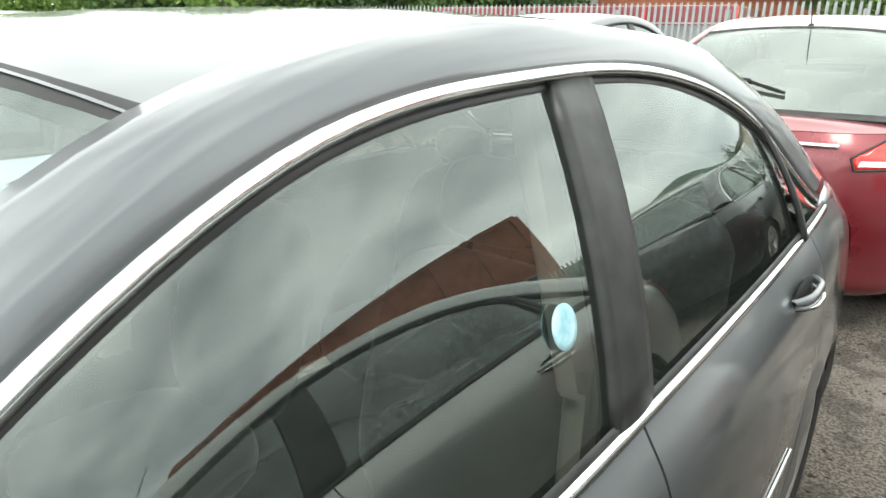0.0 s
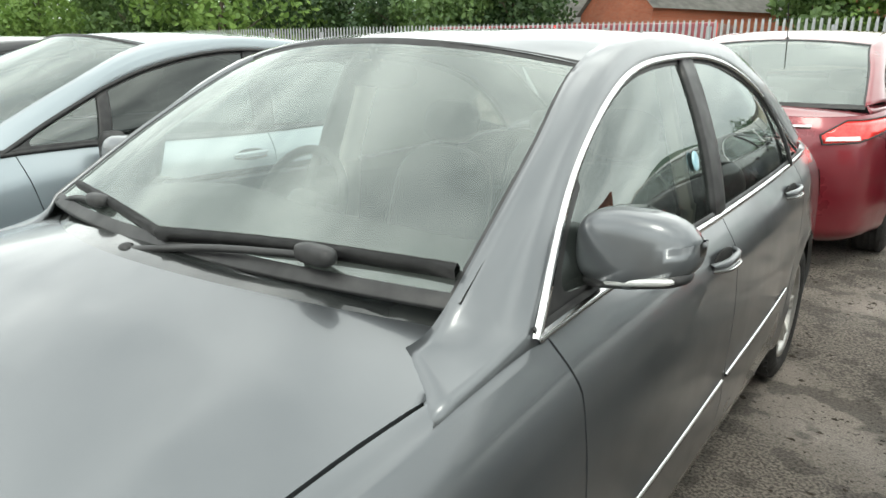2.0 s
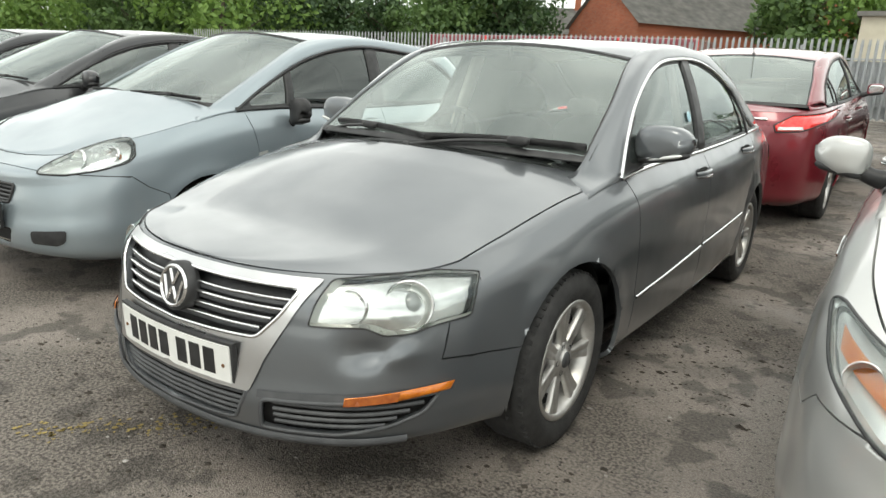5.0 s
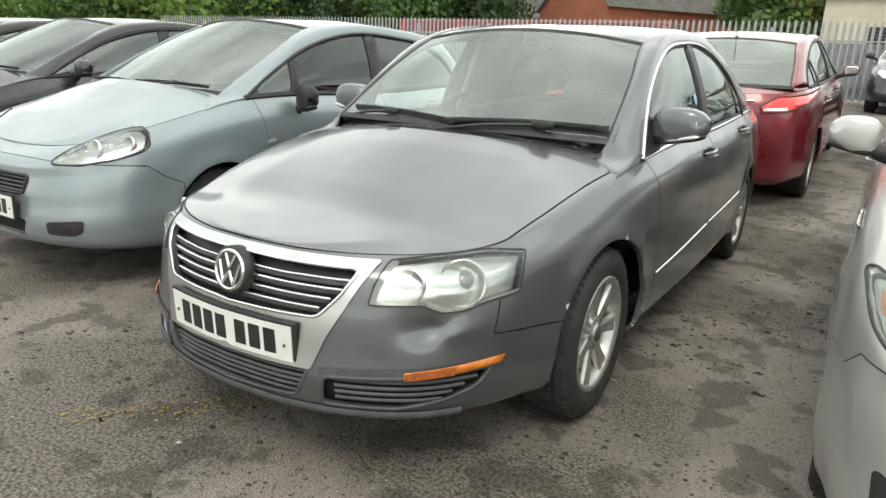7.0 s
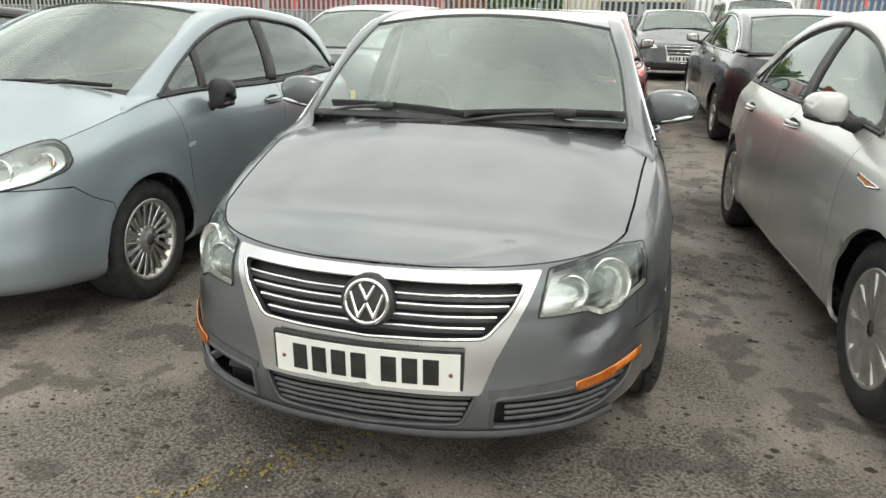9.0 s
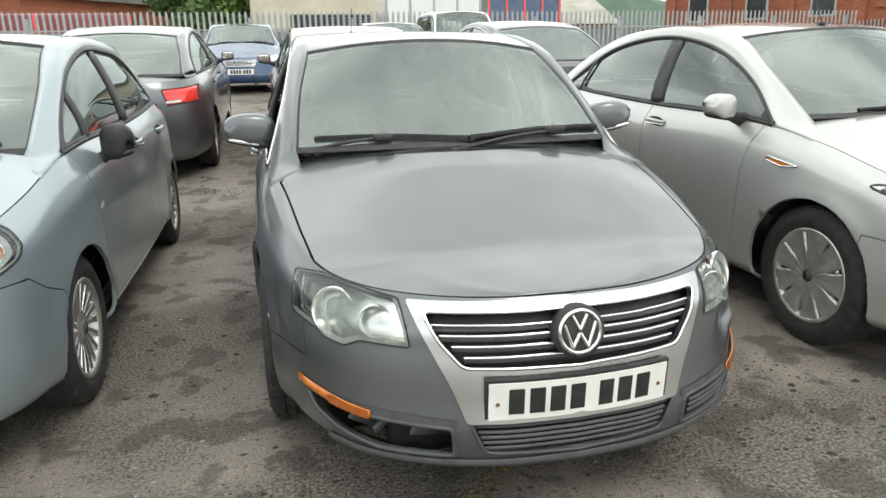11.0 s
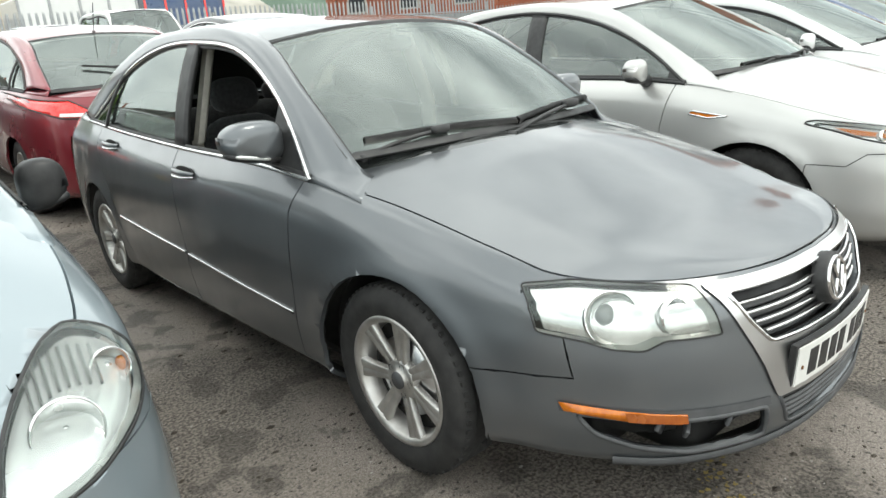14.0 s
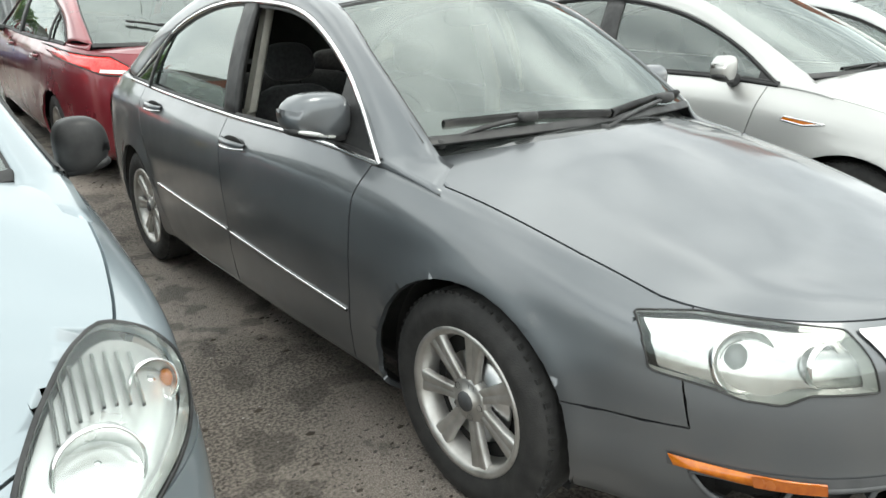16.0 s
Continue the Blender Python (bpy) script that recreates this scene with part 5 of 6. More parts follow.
        part("aerial", bm, TRIM, root)
    wheels(B, root, style)
    return root, T


def ground_z(y):
    """The yard rises towards the far fence."""
    u = min(1.0, max(0.0, (y - 1.0) / 11.0))
    return 0.62 * u * u * (3 - 2 * u)


def stand(root, x, y, turn=0.0):
    dz = (ground_z(y + 1.3) - ground_z(y - 1.3)) / 2.6
    root.matrix_basis = Matrix.Translation((x, y, ground_z(y) + 0.0)) @ pose(0, 0, 0, math.degrees(math.atan(dz)), 0, 0) @ pose(0, 0, 0, 0, 0, turn)
    return root


OVAL_LAMP = rounded([(0.44, 0.655), (0.475, 0.735), (0.53, 0.785), (0.60, 0.828), (0.67, 0.842), (0.735, 0.808), (0.768, 0.765), (0.768, 0.725), (0.72, 0.690), (0.60, 0.660)], 0.03, 3)
LONG_LAMP = rounded([(0.50, 0.64), (0.56, 0.70), (0.70, 0.755), (0.86, 0.80), (0.885, 0.785), (0.85, 0.715), (0.74, 0.655), (0.60, 0.625)], 0.02, 3)

# pale blue-silver hatchback beside the saloon
hatch, T = small_car(Hatch(), BLUESILVER_PAINT, "hatchback_car", "pale blue-silver hatchback with black door mirrors and oval headlamps", "cars in the nose-out row", "turbine",
                     lamps=OVAL_LAMP, grille=rounded([(-0.30, 0.585), (0.30, 0.585), (0.27, 0.49), (-0.27, 0.49)], 0.02), low=rounded([(-0.30, 0.36), (0.30, 0.36), (0.26, 0.27), (-0.26, 0.27)], 0.02),
                     front_plate=0.42, posts=((-0.60, -0.565), (0.22, 0.32)), side_tint=[WINDOW_GLASS, TINT_GLASS, TINT_GLASS], mirror_mat=TRIM, mirrors=(0.885, -0.64, 0.975), mirror_size=(0.074, 0.05, 0.082), handles=(0.10, 0.88),
                     tails=((0.55, 1.0), (0.72, 1.0), (0.74, 0.75), (0.60, 0.75)), y2=1.0)
for s in (1, -1):
    o = rounded([(s * x, z) for x, z in ((0.44, 0.365), (0.63, 0.385), (0.62, 0.325), (0.58, 0.30), (0.44, 0.30))], 0.02)
    part("fog_blank", skin(T, o, (0, 2), -1, 0.004), TRIM, hatch)
for s in (1, -1):
    rep = rounded([(-0.93, 0.735), (-0.86, 0.745), (-0.86, 0.725), (-0.93, 0.715)], 0.006, 2)
    part("side_repeater", skin(T, rep, (1, 2), s, 0.006), HAZED, hatch)
for s in (1, -1):
    # fluted top of the reflector and an amber bulb behind the clear cover
    for k in range(8):
        x = 0.560 + 0.018 * k
        z = 0.800 + 0.020 * math.sin(math.pi * (k + 1) / 9)
        part("lamp_flute", edging(T, [(s * x, z), (s * (x - 0.012), z - 0.045)], (0, 2), -1, -0.010, 0.007, 0.006, closed=False), CHROME, hatch)
    (p, ), _ = lie_on(T, [(s * 0.735, 0.765)], (0, 2), -1, -0.014)
    bm = bmesh.new()
    blob(bm, p, (0.010, 0.012, 0.016), 2.2, 14, 8)
    part("indicator_bulb", bm, AMBER, hatch)
stand(hatch, -2.36, 0.22)

# silver saloon on the other side
big, T = small_car(Big(), SILVER_PAINT, "saloon_car", "silver saloon with amber side repeaters and plastic wheel covers", "cars in the nose-out row", "cover",
                   lamps=LONG_LAMP, grille=rounded([(-0.36, 0.36), (0.36, 0.36), (0.42, 0.25), (-0.42, 0.25)], 0.03), low=None, front_plate=0.50, posts=((0.06, 0.17), ), sub_posts=(1.25, ),
                   tails=((0.45, 0.98), (0.80, 0.98), (0.82, 0.80), (0.48, 0.80)), y2=1.22, aerial=(0.0, -0.30, 1.475))
for s in (1, -1):
    o = [(s * x, z) for x, z in ((0.66, 0.715), (0.85, 0.775), (0.845, 0.745), (0.66, 0.685))]
    part("indicator_lens", skin(T, o, (0, 2), -1, -0.012), AMBER, big)
    o = rounded([(s * x, z) for x, z in ((0.50, 0.44), (0.80, 0.47), (0.79, 0.36), (0.70, 0.32), (0.52, 0.32))], 0.02)
    part("fog_blank", skin(T, o, (0, 2), -1, 0.003), TRIM, big)
    rep = [(-1.30, 0.812), (-1.10, 0.835), (-1.09, 0.818), (-1.20, 0.80)]
    rep_ob = part("side_repeater", skin(T, rep, (1, 2), s, 0.004), AMBER, big)
    part("repeater_edge", edging(T, rep, (1, 2), s, 0.003, 0.010, 0.004), CHROME, rep_ob)
stand(big, 2.48, 0.08)

# dark red hatchback, tail towards the grey saloon
red, T = small_car(Big(), RED_PAINT, "hatchback_car", "dark red fastback with its tail towards the grey saloon", "cars in the tail-out row", "five",
                   tails=((0.50, 0.94), (0.62, 1.02), (0.87, 1.02), (0.87, 0.96), (0.70, 0.895), (0.52, 0.885)), rear_plate=0.62, strip=(0.44, 0.985), y2=1.22, aerial=(0.0, 1.02, 1.465), posts=((0.06, 0.15), ), sub_posts=(1.25, ), front_plate=False, wipers=False)
wiper(red, (0.0, 2.02, 1.12), (0.12, 1.85, 1.20), (-0.10, 1.92, 1.165), (0.36, 1.74, 1.235), (0, 0.5, 0.85))
stand(red, 0.14, 5.30, 180)

# further cars of the yard
FAR_LAMP = rounded([(0.45, 0.64), (0.52, 0.72), (0.76, 0.78), (0.79, 0.71), (0.68, 0.63)], 0.02, 2)
SMALL_LAMP = rounded([(0.40, 0.64), (0.46, 0.72), (0.66, 0.79), (0.70, 0.71), (0.60, 0.63)], 0.02, 2)
FAR_GRILLE = [(-0.33, 0.66), (0.33, 0.66), (0.28, 0.55), (-0.28, 0.55)]
TAILS = ((0.50, 0.97), (0.82, 0.98), (0.83, 0.84), (0.55, 0.82))
small_black, _ = small_car(Small(), BLACK_PAINT, "hatchback_car", "black hatchback with a bright windscreen in the nose-out row", "cars in the nose-out row", lamps=SMALL_LAMP, grille=FAR_GRILLE)
stand(small_black, -4.75, 0.35)
stand(tagged(copy_thing(small_black, Matrix()), "black hatchback further along the nose-out row"), -7.0, 0.5)
blue_hatch, _ = small_car(Small(), BLUE_PAINT, "hatchback_car", "blue hatchback far along the nose-out row", "cars in the nose-out row", lamps=SMALL_LAMP, grille=FAR_GRILLE)
stand(blue_hatch, -9.3, 0.4)
white_hatch, _ = small_car(Small(), WHITE_PAINT, "hatchback_car", "white hatchback parked in the nose-out row", "cars in the nose-out row", lamps=SMALL_LAMP, grille=FAR_GRILLE)
stand(white_hatch, 5.0, 0.15)
stand(tagged(copy_thing(blue_hatch, Matrix()), "blue hatchback beside the white hatchback"), 7.4, 0.5)
grey_far, _ = small_car(Far(), GREY_PAINT, "saloon_car", "dark grey saloon with its tail towards the hatchback", "cars in the tail-out row", tails=TAILS, rear_plate=0.62, wipers=False)
stand(grey_far, -2.35, 5.9, 180)
black_far, _ = small_car(Far(), BLACK_PAINT, "saloon_car", "black saloon facing the yard before the fence", "cars by the fence", lamps=FAR_LAMP, grille=[(-0.30, 0.68), (0.30, 0.68), (0.20, 0.36), (-0.20, 0.36)], chrome=True)
stand(black_far, 2.1, 13.4)
stand(tagged(copy_thing(black_far, Matrix()), "black saloon with its tail towards the silver saloon", group="cars in the tail-out row"), 2.85, 6.6, 180)
blue_far, _ = small_car(Far(), BLUE_PAINT, "saloon_car", "blue saloon facing the yard before the fence", "cars by the fence", lamps=FAR_LAMP, grille=FAR_GRILLE, chrome=True)
stand(blue_far, -1.4, 13.6)
estate, _ = small_car(Far(), SILVER_PAINT, "estate_car", "silver estate car with its tail to the yard", "cars by the fence", tails=TAILS, rear_plate=0.80, wipers=False)
stand(estate, 14.0, 1.2, 90)

# ---- ground ----
bm = bmesh.new()
ys = [-300, -60, -20, -6, 0, 1] + [1.5 + 0.5 * k for k in range(22)] + [14, 30, 80, 400]
add_grid(bm, [[(x, y, ground_z(y)) for y in ys] for x in (-400, -60, -20, -6, 0, 6, 20, 60, 400)])
outward(bm, (0, 0, -50))


def tarmac(nt):
    tc = nt.nodes.new("ShaderNodeTexCoord")

    def tex(scale, detail, lo, hi, a, b, kind="ShaderNodeTexNoise", out="Fac"):
        n = nt.nodes.new(kind)
        n.inputs["Scale"].default_value = scale
        if kind == "ShaderNodeTexNoise":
            n.inputs["Detail"].default_value = detail
        nt.links.new(tc.outputs["Object"], n.inputs["Vector"])
        r = nt.nodes.new("ShaderNodeMapRange")
        for key, v in zip(("From Min", "From Max", "To Min", "To Max"), (lo, hi, a, b)):
            r.inputs[key].default_value = v
        nt.links.new(n.outputs[out], r.inputs["Value"])
        return r.outputs["Result"], n.outputs[out]

    def mix(fac, a, b):
        m = nt.nodes.new("ShaderNodeMix")
        m.data_type = "RGBA"
        for key, v in (("Factor", fac), ("A", a), ("B", b)):
            if isinstance(v, tuple):
                m.inputs[key].default_value = (*v, 1)
            else:
                nt.links.new(v, m.inputs[key])
        return m.outputs["Result"]
    grain, _ = tex(85, 5, 0.40, 0.60, 0, 1)
    stone, stone_h = tex(170, 0, 0.0, 0.7, 1, 0, "ShaderNodeTexVoronoi", "Distance")
    patch, _ = tex(0.8, 12, 0.46, 0.54, 0, 1)
    dirt, _ = tex(4.5, 15, 0.53, 0.58, 0, 0.72)
    crumbs, _ = tex(48, 10, 0.60, 0.66, 0, 0.9)
    base = mix(grain, (0.062, 0.052, 0.044), (0.20, 0.175, 0.15))
    base = mix(patch, base, mix(stone, (0.17, 0.146, 0.126), (0.36, 0.315, 0.275)))
    base = mix(dirt, base, mix(grain, (0.03, 0.026, 0.021), (0.085, 0.074, 0.062)))
    base = mix(crumbs, base, (0.035, 0.031, 0.026))
    b = nt.nodes.new("ShaderNodeBsdfPrincipled")
    nt.links.new(base, b.inputs["Base Color"])
    wet, _ = tex(0.9, 5, 0.45, 0.62, 0.88, 0.5)
    nt.links.new(wet, b.inputs["Roughness"])
    bump = nt.nodes.new("ShaderNodeBump")
    bump.inputs["Strength"].default_value, bump.inputs["Distance"].default_value = 0.6, 0.006
    nt.links.new(stone_h, bump.inputs["Height"])
    nt.links.new(bump.outputs["Normal"], b.inputs["Normal"])
    return b.outputs["BSDF"]


tagged(part("ground", bm, material("worn_tarmac", tarmac)), "worn grey tarmac with dirt, stones and damp patches", "ground", kind="structure")

# dirt crumbs and leaf litter lying on the tarmac
rng = np.random.RandomState(5)
for name, label, count, size, cols in (("dirt_crumbs", "dark crumbs of dirt and leaf litter on the tarmac", 15000, 0.0062, ((0.025, 0.02, 0.015), (0.06, 0.048, 0.036))), ("grit", "pale grit lying on the tarmac", 3000, 0.004, ((0.22, 0.2, 0.18), (0.42, 0.40, 0.37)))):
    verts, faces = [], []
    centres = [(rng.uniform(-3.5, 4.5), rng.uniform(-4.5, 5.0)) for _ in range(90)]
    for k in range(count):
        cx, cy = centres[rng.randint(len(centres))]
        x, y = cx + rng.normal(0, 0.34), cy + rng.normal(0, 0.13)
        s = size * (0.35 + rng.gamma(1.5, 0.5))
        a = rng.uniform(0, 6.28)
        z = ground_z(y)
        i = len(verts)
        for j in range(5):
            b = a + 6.28 * j / 5
            q = s * rng.uniform(0.5, 1.3)
            verts.append((x + q * math.cos(b), y + q * 0.7 * math.sin(b), z + 0.0005))
        verts.append((x, y, z + s * 0.45))
        faces += [(i + j, i + (j + 1) % 5, i + 5) for j in range(5)]
    me = bpy.data.meshes.new(name)
    me.from_pydata(verts, [], faces)
    me.materials.append(surface(name, *cols, 40, (0.85, 0.95)))
    tagged(new(name, me), label, "litter", kind="stuff")
# flakes of a worn yellow bay line
verts, faces = [], []
for k in range(170):
    u = rng.uniform(0, 1)
    x, y = -0.62 + 0.52 * u + rng.normal(0, 0.035), -2.52 + 0.55 * u + rng.normal(0, 0.035)
    i, s, a = len(verts), rng.uniform(0.003, 0.011), rng.uniform(0, 6.28)
    verts += [(x + s * math.cos(a + 1.57 * j) * rng.uniform(0.5, 1.2), y + s * math.sin(a + 1.57 * j), 0.004) for j in range(4)]
    faces.append((i, i + 1, i + 2, i + 3))
me = bpy.data.meshes.new("yellow_line")
me.from_pydata(verts, [], faces)
me.materials.append(surface("worn_yellow_paint", (0.22, 0.16, 0.05), (0.33, 0.25, 0.08), 60, (0.7, 0.9)))
tagged(new("yellow_line", me), "worn flakes of a yellow bay line", "road marking", kind="stuff")

# ---- palisade fences ----
GALVANISED = surface("galvanised_steel", (0.30, 0.315, 0.32), (0.44, 0.455, 0.46), 3, (0.4, 0.6), metal=0.4)


def palisade(name, a, b, base):
    """Pales on two rails between posts, from a to b."""
    a, b = Vector((*a, base)), Vector((*b, base))
    length = (b - a).length
    root = thing(name, "grey galvanised palisade fence with pointed pales", "fence", kind="structure")
    root.matrix_basis = Matrix.Translation(a) @ (b - a).to_track_quat("X", "Z").to_matrix().to_4x4() @ Matrix.Diagonal((1, 1, 0.82, 1))
    for z in (0.45, 1.75):
        bm = bmesh.new()
        add_box(bm, (0, 0.02, z), (length, 0.06, z + 0.05))
        part("fence_rail", bm, GALVANISED, root, smooth=False)
    bm = bmesh.new()
    n = int(length / 0.19)
    add_grid(bm, [[(length * k / n, 0.10 + 0.035 * (k % 2), z) for z in (0.1, 1.72)] for k in range(n + 1)])
    part("fence_sheet", bm, GALVANISED, root, smooth=False)
    bm = bmesh.new()
    add_box(bm, (-0.05, 0.03, 0), (0.05, 0.13, 2.15))
    post = part("fence_post", bm, GALVANISED, root, smooth=False)
    for k in range(1, int(length / 2.75) + 1):
        o = new("fence_post", post.data)
        o.parent, o.location = root, (k * 2.75, 0, 0)
    bm = bmesh.new()
    prof = [(-0.034, 0.012), (-0.018, -0.004), (0.018, -0.004), (0.034, 0.012)]
    add_grid(bm, [[(x, y, z) for z in (0.05, 2.2)] for x, y in prof])
    tops = [bm.verts.new(p) for p in ((-0.034, 0.012, 2.2), (-0.018, -0.004, 2.2), (-0.022, 0.004, 2.36), (0.0, -0.004, 2.29), (0.022, 0.004, 2.36), (0.018, -0.004, 2.2), (0.034, 0.012, 2.2))]
    bm.faces.new((tops[0], tops[1], tops[2]))
    bm.faces.new((tops[1], tops[3], tops[2]))
    bm.faces.new((tops[1], tops[5], tops[3]))
    bm.faces.new((tops[3], tops[5], tops[4]))
    bm.faces.new((tops[5], tops[6], tops[4]))
    pale = part("fence_pale", bm, GALVANISED, root, smooth=False)
    for k in range(1, min(290, int(length / 0.155))):
        o = new("fence_pale", pale.data)
        o.parent, o.location = root, (k * 0.155, 0, 0)


palisade("fence_north", (-26, 16.2), (18.5, 16.2), ground_z(16))
palisade("fence_east", (18.5, 16.2), (18.5, -12), 0.3)

# ---- brick works building behind the fence ----
def brickwork(nt):
    tc = nt.nodes.new("ShaderNodeTexCoord")
    br = nt.nodes.new("ShaderNodeTexBrick")
    mp = nt.nodes.new("ShaderNodeMapping")
    mp.inputs["Rotation"].default_value = (radians(90), 0, 0)
    for key, v in (("Scale", 1.0), ("Brick Width", 0.225), ("Row Height", 0.075), ("Mortar Size", 0.006)):
        br.inputs[key].default_value = v
    br.inputs["Color1"].default_value, br.inputs["Color2"].default_value, br.inputs["Mortar"].default_value = (0.33, 0.085, 0.04, 1), (0.42, 0.13, 0.065, 1), (0.28, 0.20, 0.15, 1)
    nt.links.new(tc.outputs["Object"], mp.inputs["Vector"])
    nt.links.new(mp.outputs["Vector"], br.inputs["Vector"])
    b = node(nt, "ShaderNodeBsdfPrincipled", Roughness=0.9)
    m = nt.nodes.new("ShaderNodeMix")
    m.data_type = "RGBA"
    m.blend_type = "MULTIPLY"
    m.inputs["Factor"].default_value = 0.6
    nt.links.new(br.outputs["Color"], m.inputs["A"])
    nt.links.new(noise_ramp(nt, 0.6, 0.3, 0.7, (0.5, 0.46, 0.44), (1.0, 0.95, 0.9), 8.0), m.inputs["B"])
    nt.links.new(m.outputs["Result"], b.inputs["Base Color"])
    return b.outputs["BSDF"]


BRICK = material("red_brick", brickwork)
SLATE = surface("weathered_roof_sheet", (0.13, 0.125, 0.115), (0.24, 0.23, 0.21), 2.0, (0.7, 0.9), bump=0.3, bump_scale=9)
DARK_PANE = surface("dark_pane", (0.02, 0.022, 0.024), (0.05, 0.055, 0.06), 2.0, (0.08, 0.2))
CONCRETE = surface("concrete_band", (0.36, 0.34, 0.30), (0.48, 0.46, 0.42), 3.0, (0.8, 0.9))


def works():
    a, b = Vector((16.2, 24.0, 0.3)), Vector((25.2, 6.3, 0.3))
    length = (b - a).length
    root = thing("works_building", "long red brick works with pilasters and blind panels", "building")
    root.matrix_basis = Matrix.Translation(a) @ (b - a).to_track_quat("X", "Z").to_matrix().to_4x4()
    bm = bmesh.new()
    add_box(bm, (0, 0, 0), (length, 12, 7.5))
    wall = part("wall", bm, BRICK, root, smooth=False)
    n = 8
    step = length / n
    for k in range(n + 1):
        bm = bmesh.new()
        add_box(bm, (k * step - 0.22, -0.16, 0), (k * step + 0.22, 0.0, 7.4))
        part("pilaster", bm, BRICK, root, smooth=False)
    for z, h, o in ((1.9, 0.14, 0.10), (3.75, 0.16, 0.12), (3.98, 0.10, 0.18), (7.3, 0.25, 0.2)):
        bm = bmesh.new()
        add_box(bm, (0, -o, z), (length, -0.003, z + h))
        part("brick_band", bm, BRICK, root, smooth=False)
    for k in range(n):
        x = (k + 0.5) * step
        if k < 3:
            bm = bmesh.new()
            add_box(bm, (x - 0.45, -0.05, 2.15), (x + 0.45, 0.03, 3.25))
            win = part("window", bm, CONCRETE, root, smooth=False)
            bm = bmesh.new()
            add_box(bm, (x - 0.38, -0.055, 2.22), (x + 0.38, -0.02, 3.18))
            part("pane", bm, DARK_PANE, win, smooth=False)
        else:
            bm = bmesh.new()
            add_box(bm, (x - step / 2 + 0.5, -0.06, 2.35), (x + step / 2 - 0.5, -0.002, 3.45))
            part("blind_panel", bm, BRICK, root, smooth=False)


works()

annex = thing("works_annex", "low red brick annex beside the works", "building")
bm = bmesh.new()
add_box(bm, (0, 0, 0), (14, 6, 3.4))
part("wall", bm, BRICK, annex, smooth=False)
bm = bmesh.new()
add_box(bm, (-0.1, -0.15, 3.4), (14.1, 6.1, 3.55))
part("coping", bm, CONCRETE, annex, smooth=False)
annex.matrix_basis = Matrix.Translation((25.3, 6.1, 0.3)) @ Vector((4, -12, 0)).to_track_quat("X", "Z").to_matrix().to_4x4()

# lean-to with a pale ribbed roof by the works
shed = thing("lean_to_shed", "low shed with a pale weathered sheet roof", "shed")
bm = bmesh.new()
add_box(bm, (9.8, 25.5, 0.5), (14.2, 29.0, 2.6))
part("wall", bm, BRICK, shed, smooth=False)
bm = bmesh.new()
rows = []
for k in range(121):
    x = 9.5 + 4.9 * k / 120
    w = 0.05 * (k % 2)
    rows.append([(x, 25.0, 2.5 + w), (x, 29.2, 4.3 + w)])
add_grid(bm, rows)
part("roof", bm, surface("pale_roof_sheet", (0.38, 0.36, 0.31), (0.55, 0.53, 0.48), 1.2, (0.7, 0.9)), shed, smooth=False)


def box_lorry(name, label, x0, x1, y, top, mat):
    root = thing(name, label, "lorry", "lorries behind the fence")
    z = 0.62
    bm = bmesh.new()
    add_box(bm, (x0, y, z + 0.9), (x1, y + 2.4, top), 0.05)
    part("cargo_box", bm, mat, root, smooth=False)
    bm = bmesh.new()
    add_box(bm, (x0, y + 0.3, z + 0.55), (x1, y + 2.1, z + 0.9))
    part("chassis", bm, LINER, root, smooth=False)
    for x in (x0 + 0.8, x1 - 0.8):
        bm = bmesh.new()
        lathe(bm, [(0.0, y + 0.25), (0.45, y + 0.25), (0.48, y + 0.3), (0.48, y + 0.5), (0.0, y + 0.52)], 24, "y")
        bmesh.ops.translate(bm, verts=bm.verts, vec=(x, 0, z + 0.48))
        part("wheel", bm, TYRE, root)
    for x in np.linspace(x0 + 0.02, x1 - 0.02, 5):
        bm = bmesh.new()
        add_box(bm, (x - 0.04, y - 0.03, z + 0.9), (x + 0.04, y - 0.002, top - 0.02))
        part("box_rib", bm, GALVANISED if mat is WHITE_PAINT else RED_LENS, root, smooth=False)
    return root


box_lorry("box_lorry", "white box lorry standing behind the fence", 3.4, 7.0, 22.0, 3.35, WHITE_PAINT)
box_lorry("box_lorry", "blue box lorry with red edges behind the fence", 7.6, 10.6, 23.0, 3.5, BLUE_PAINT)
box_lorry("box_lorry", "long red trailer standing behind the fence", -16.0, -5.0, 20.5, 2.75, RED_PAINT)


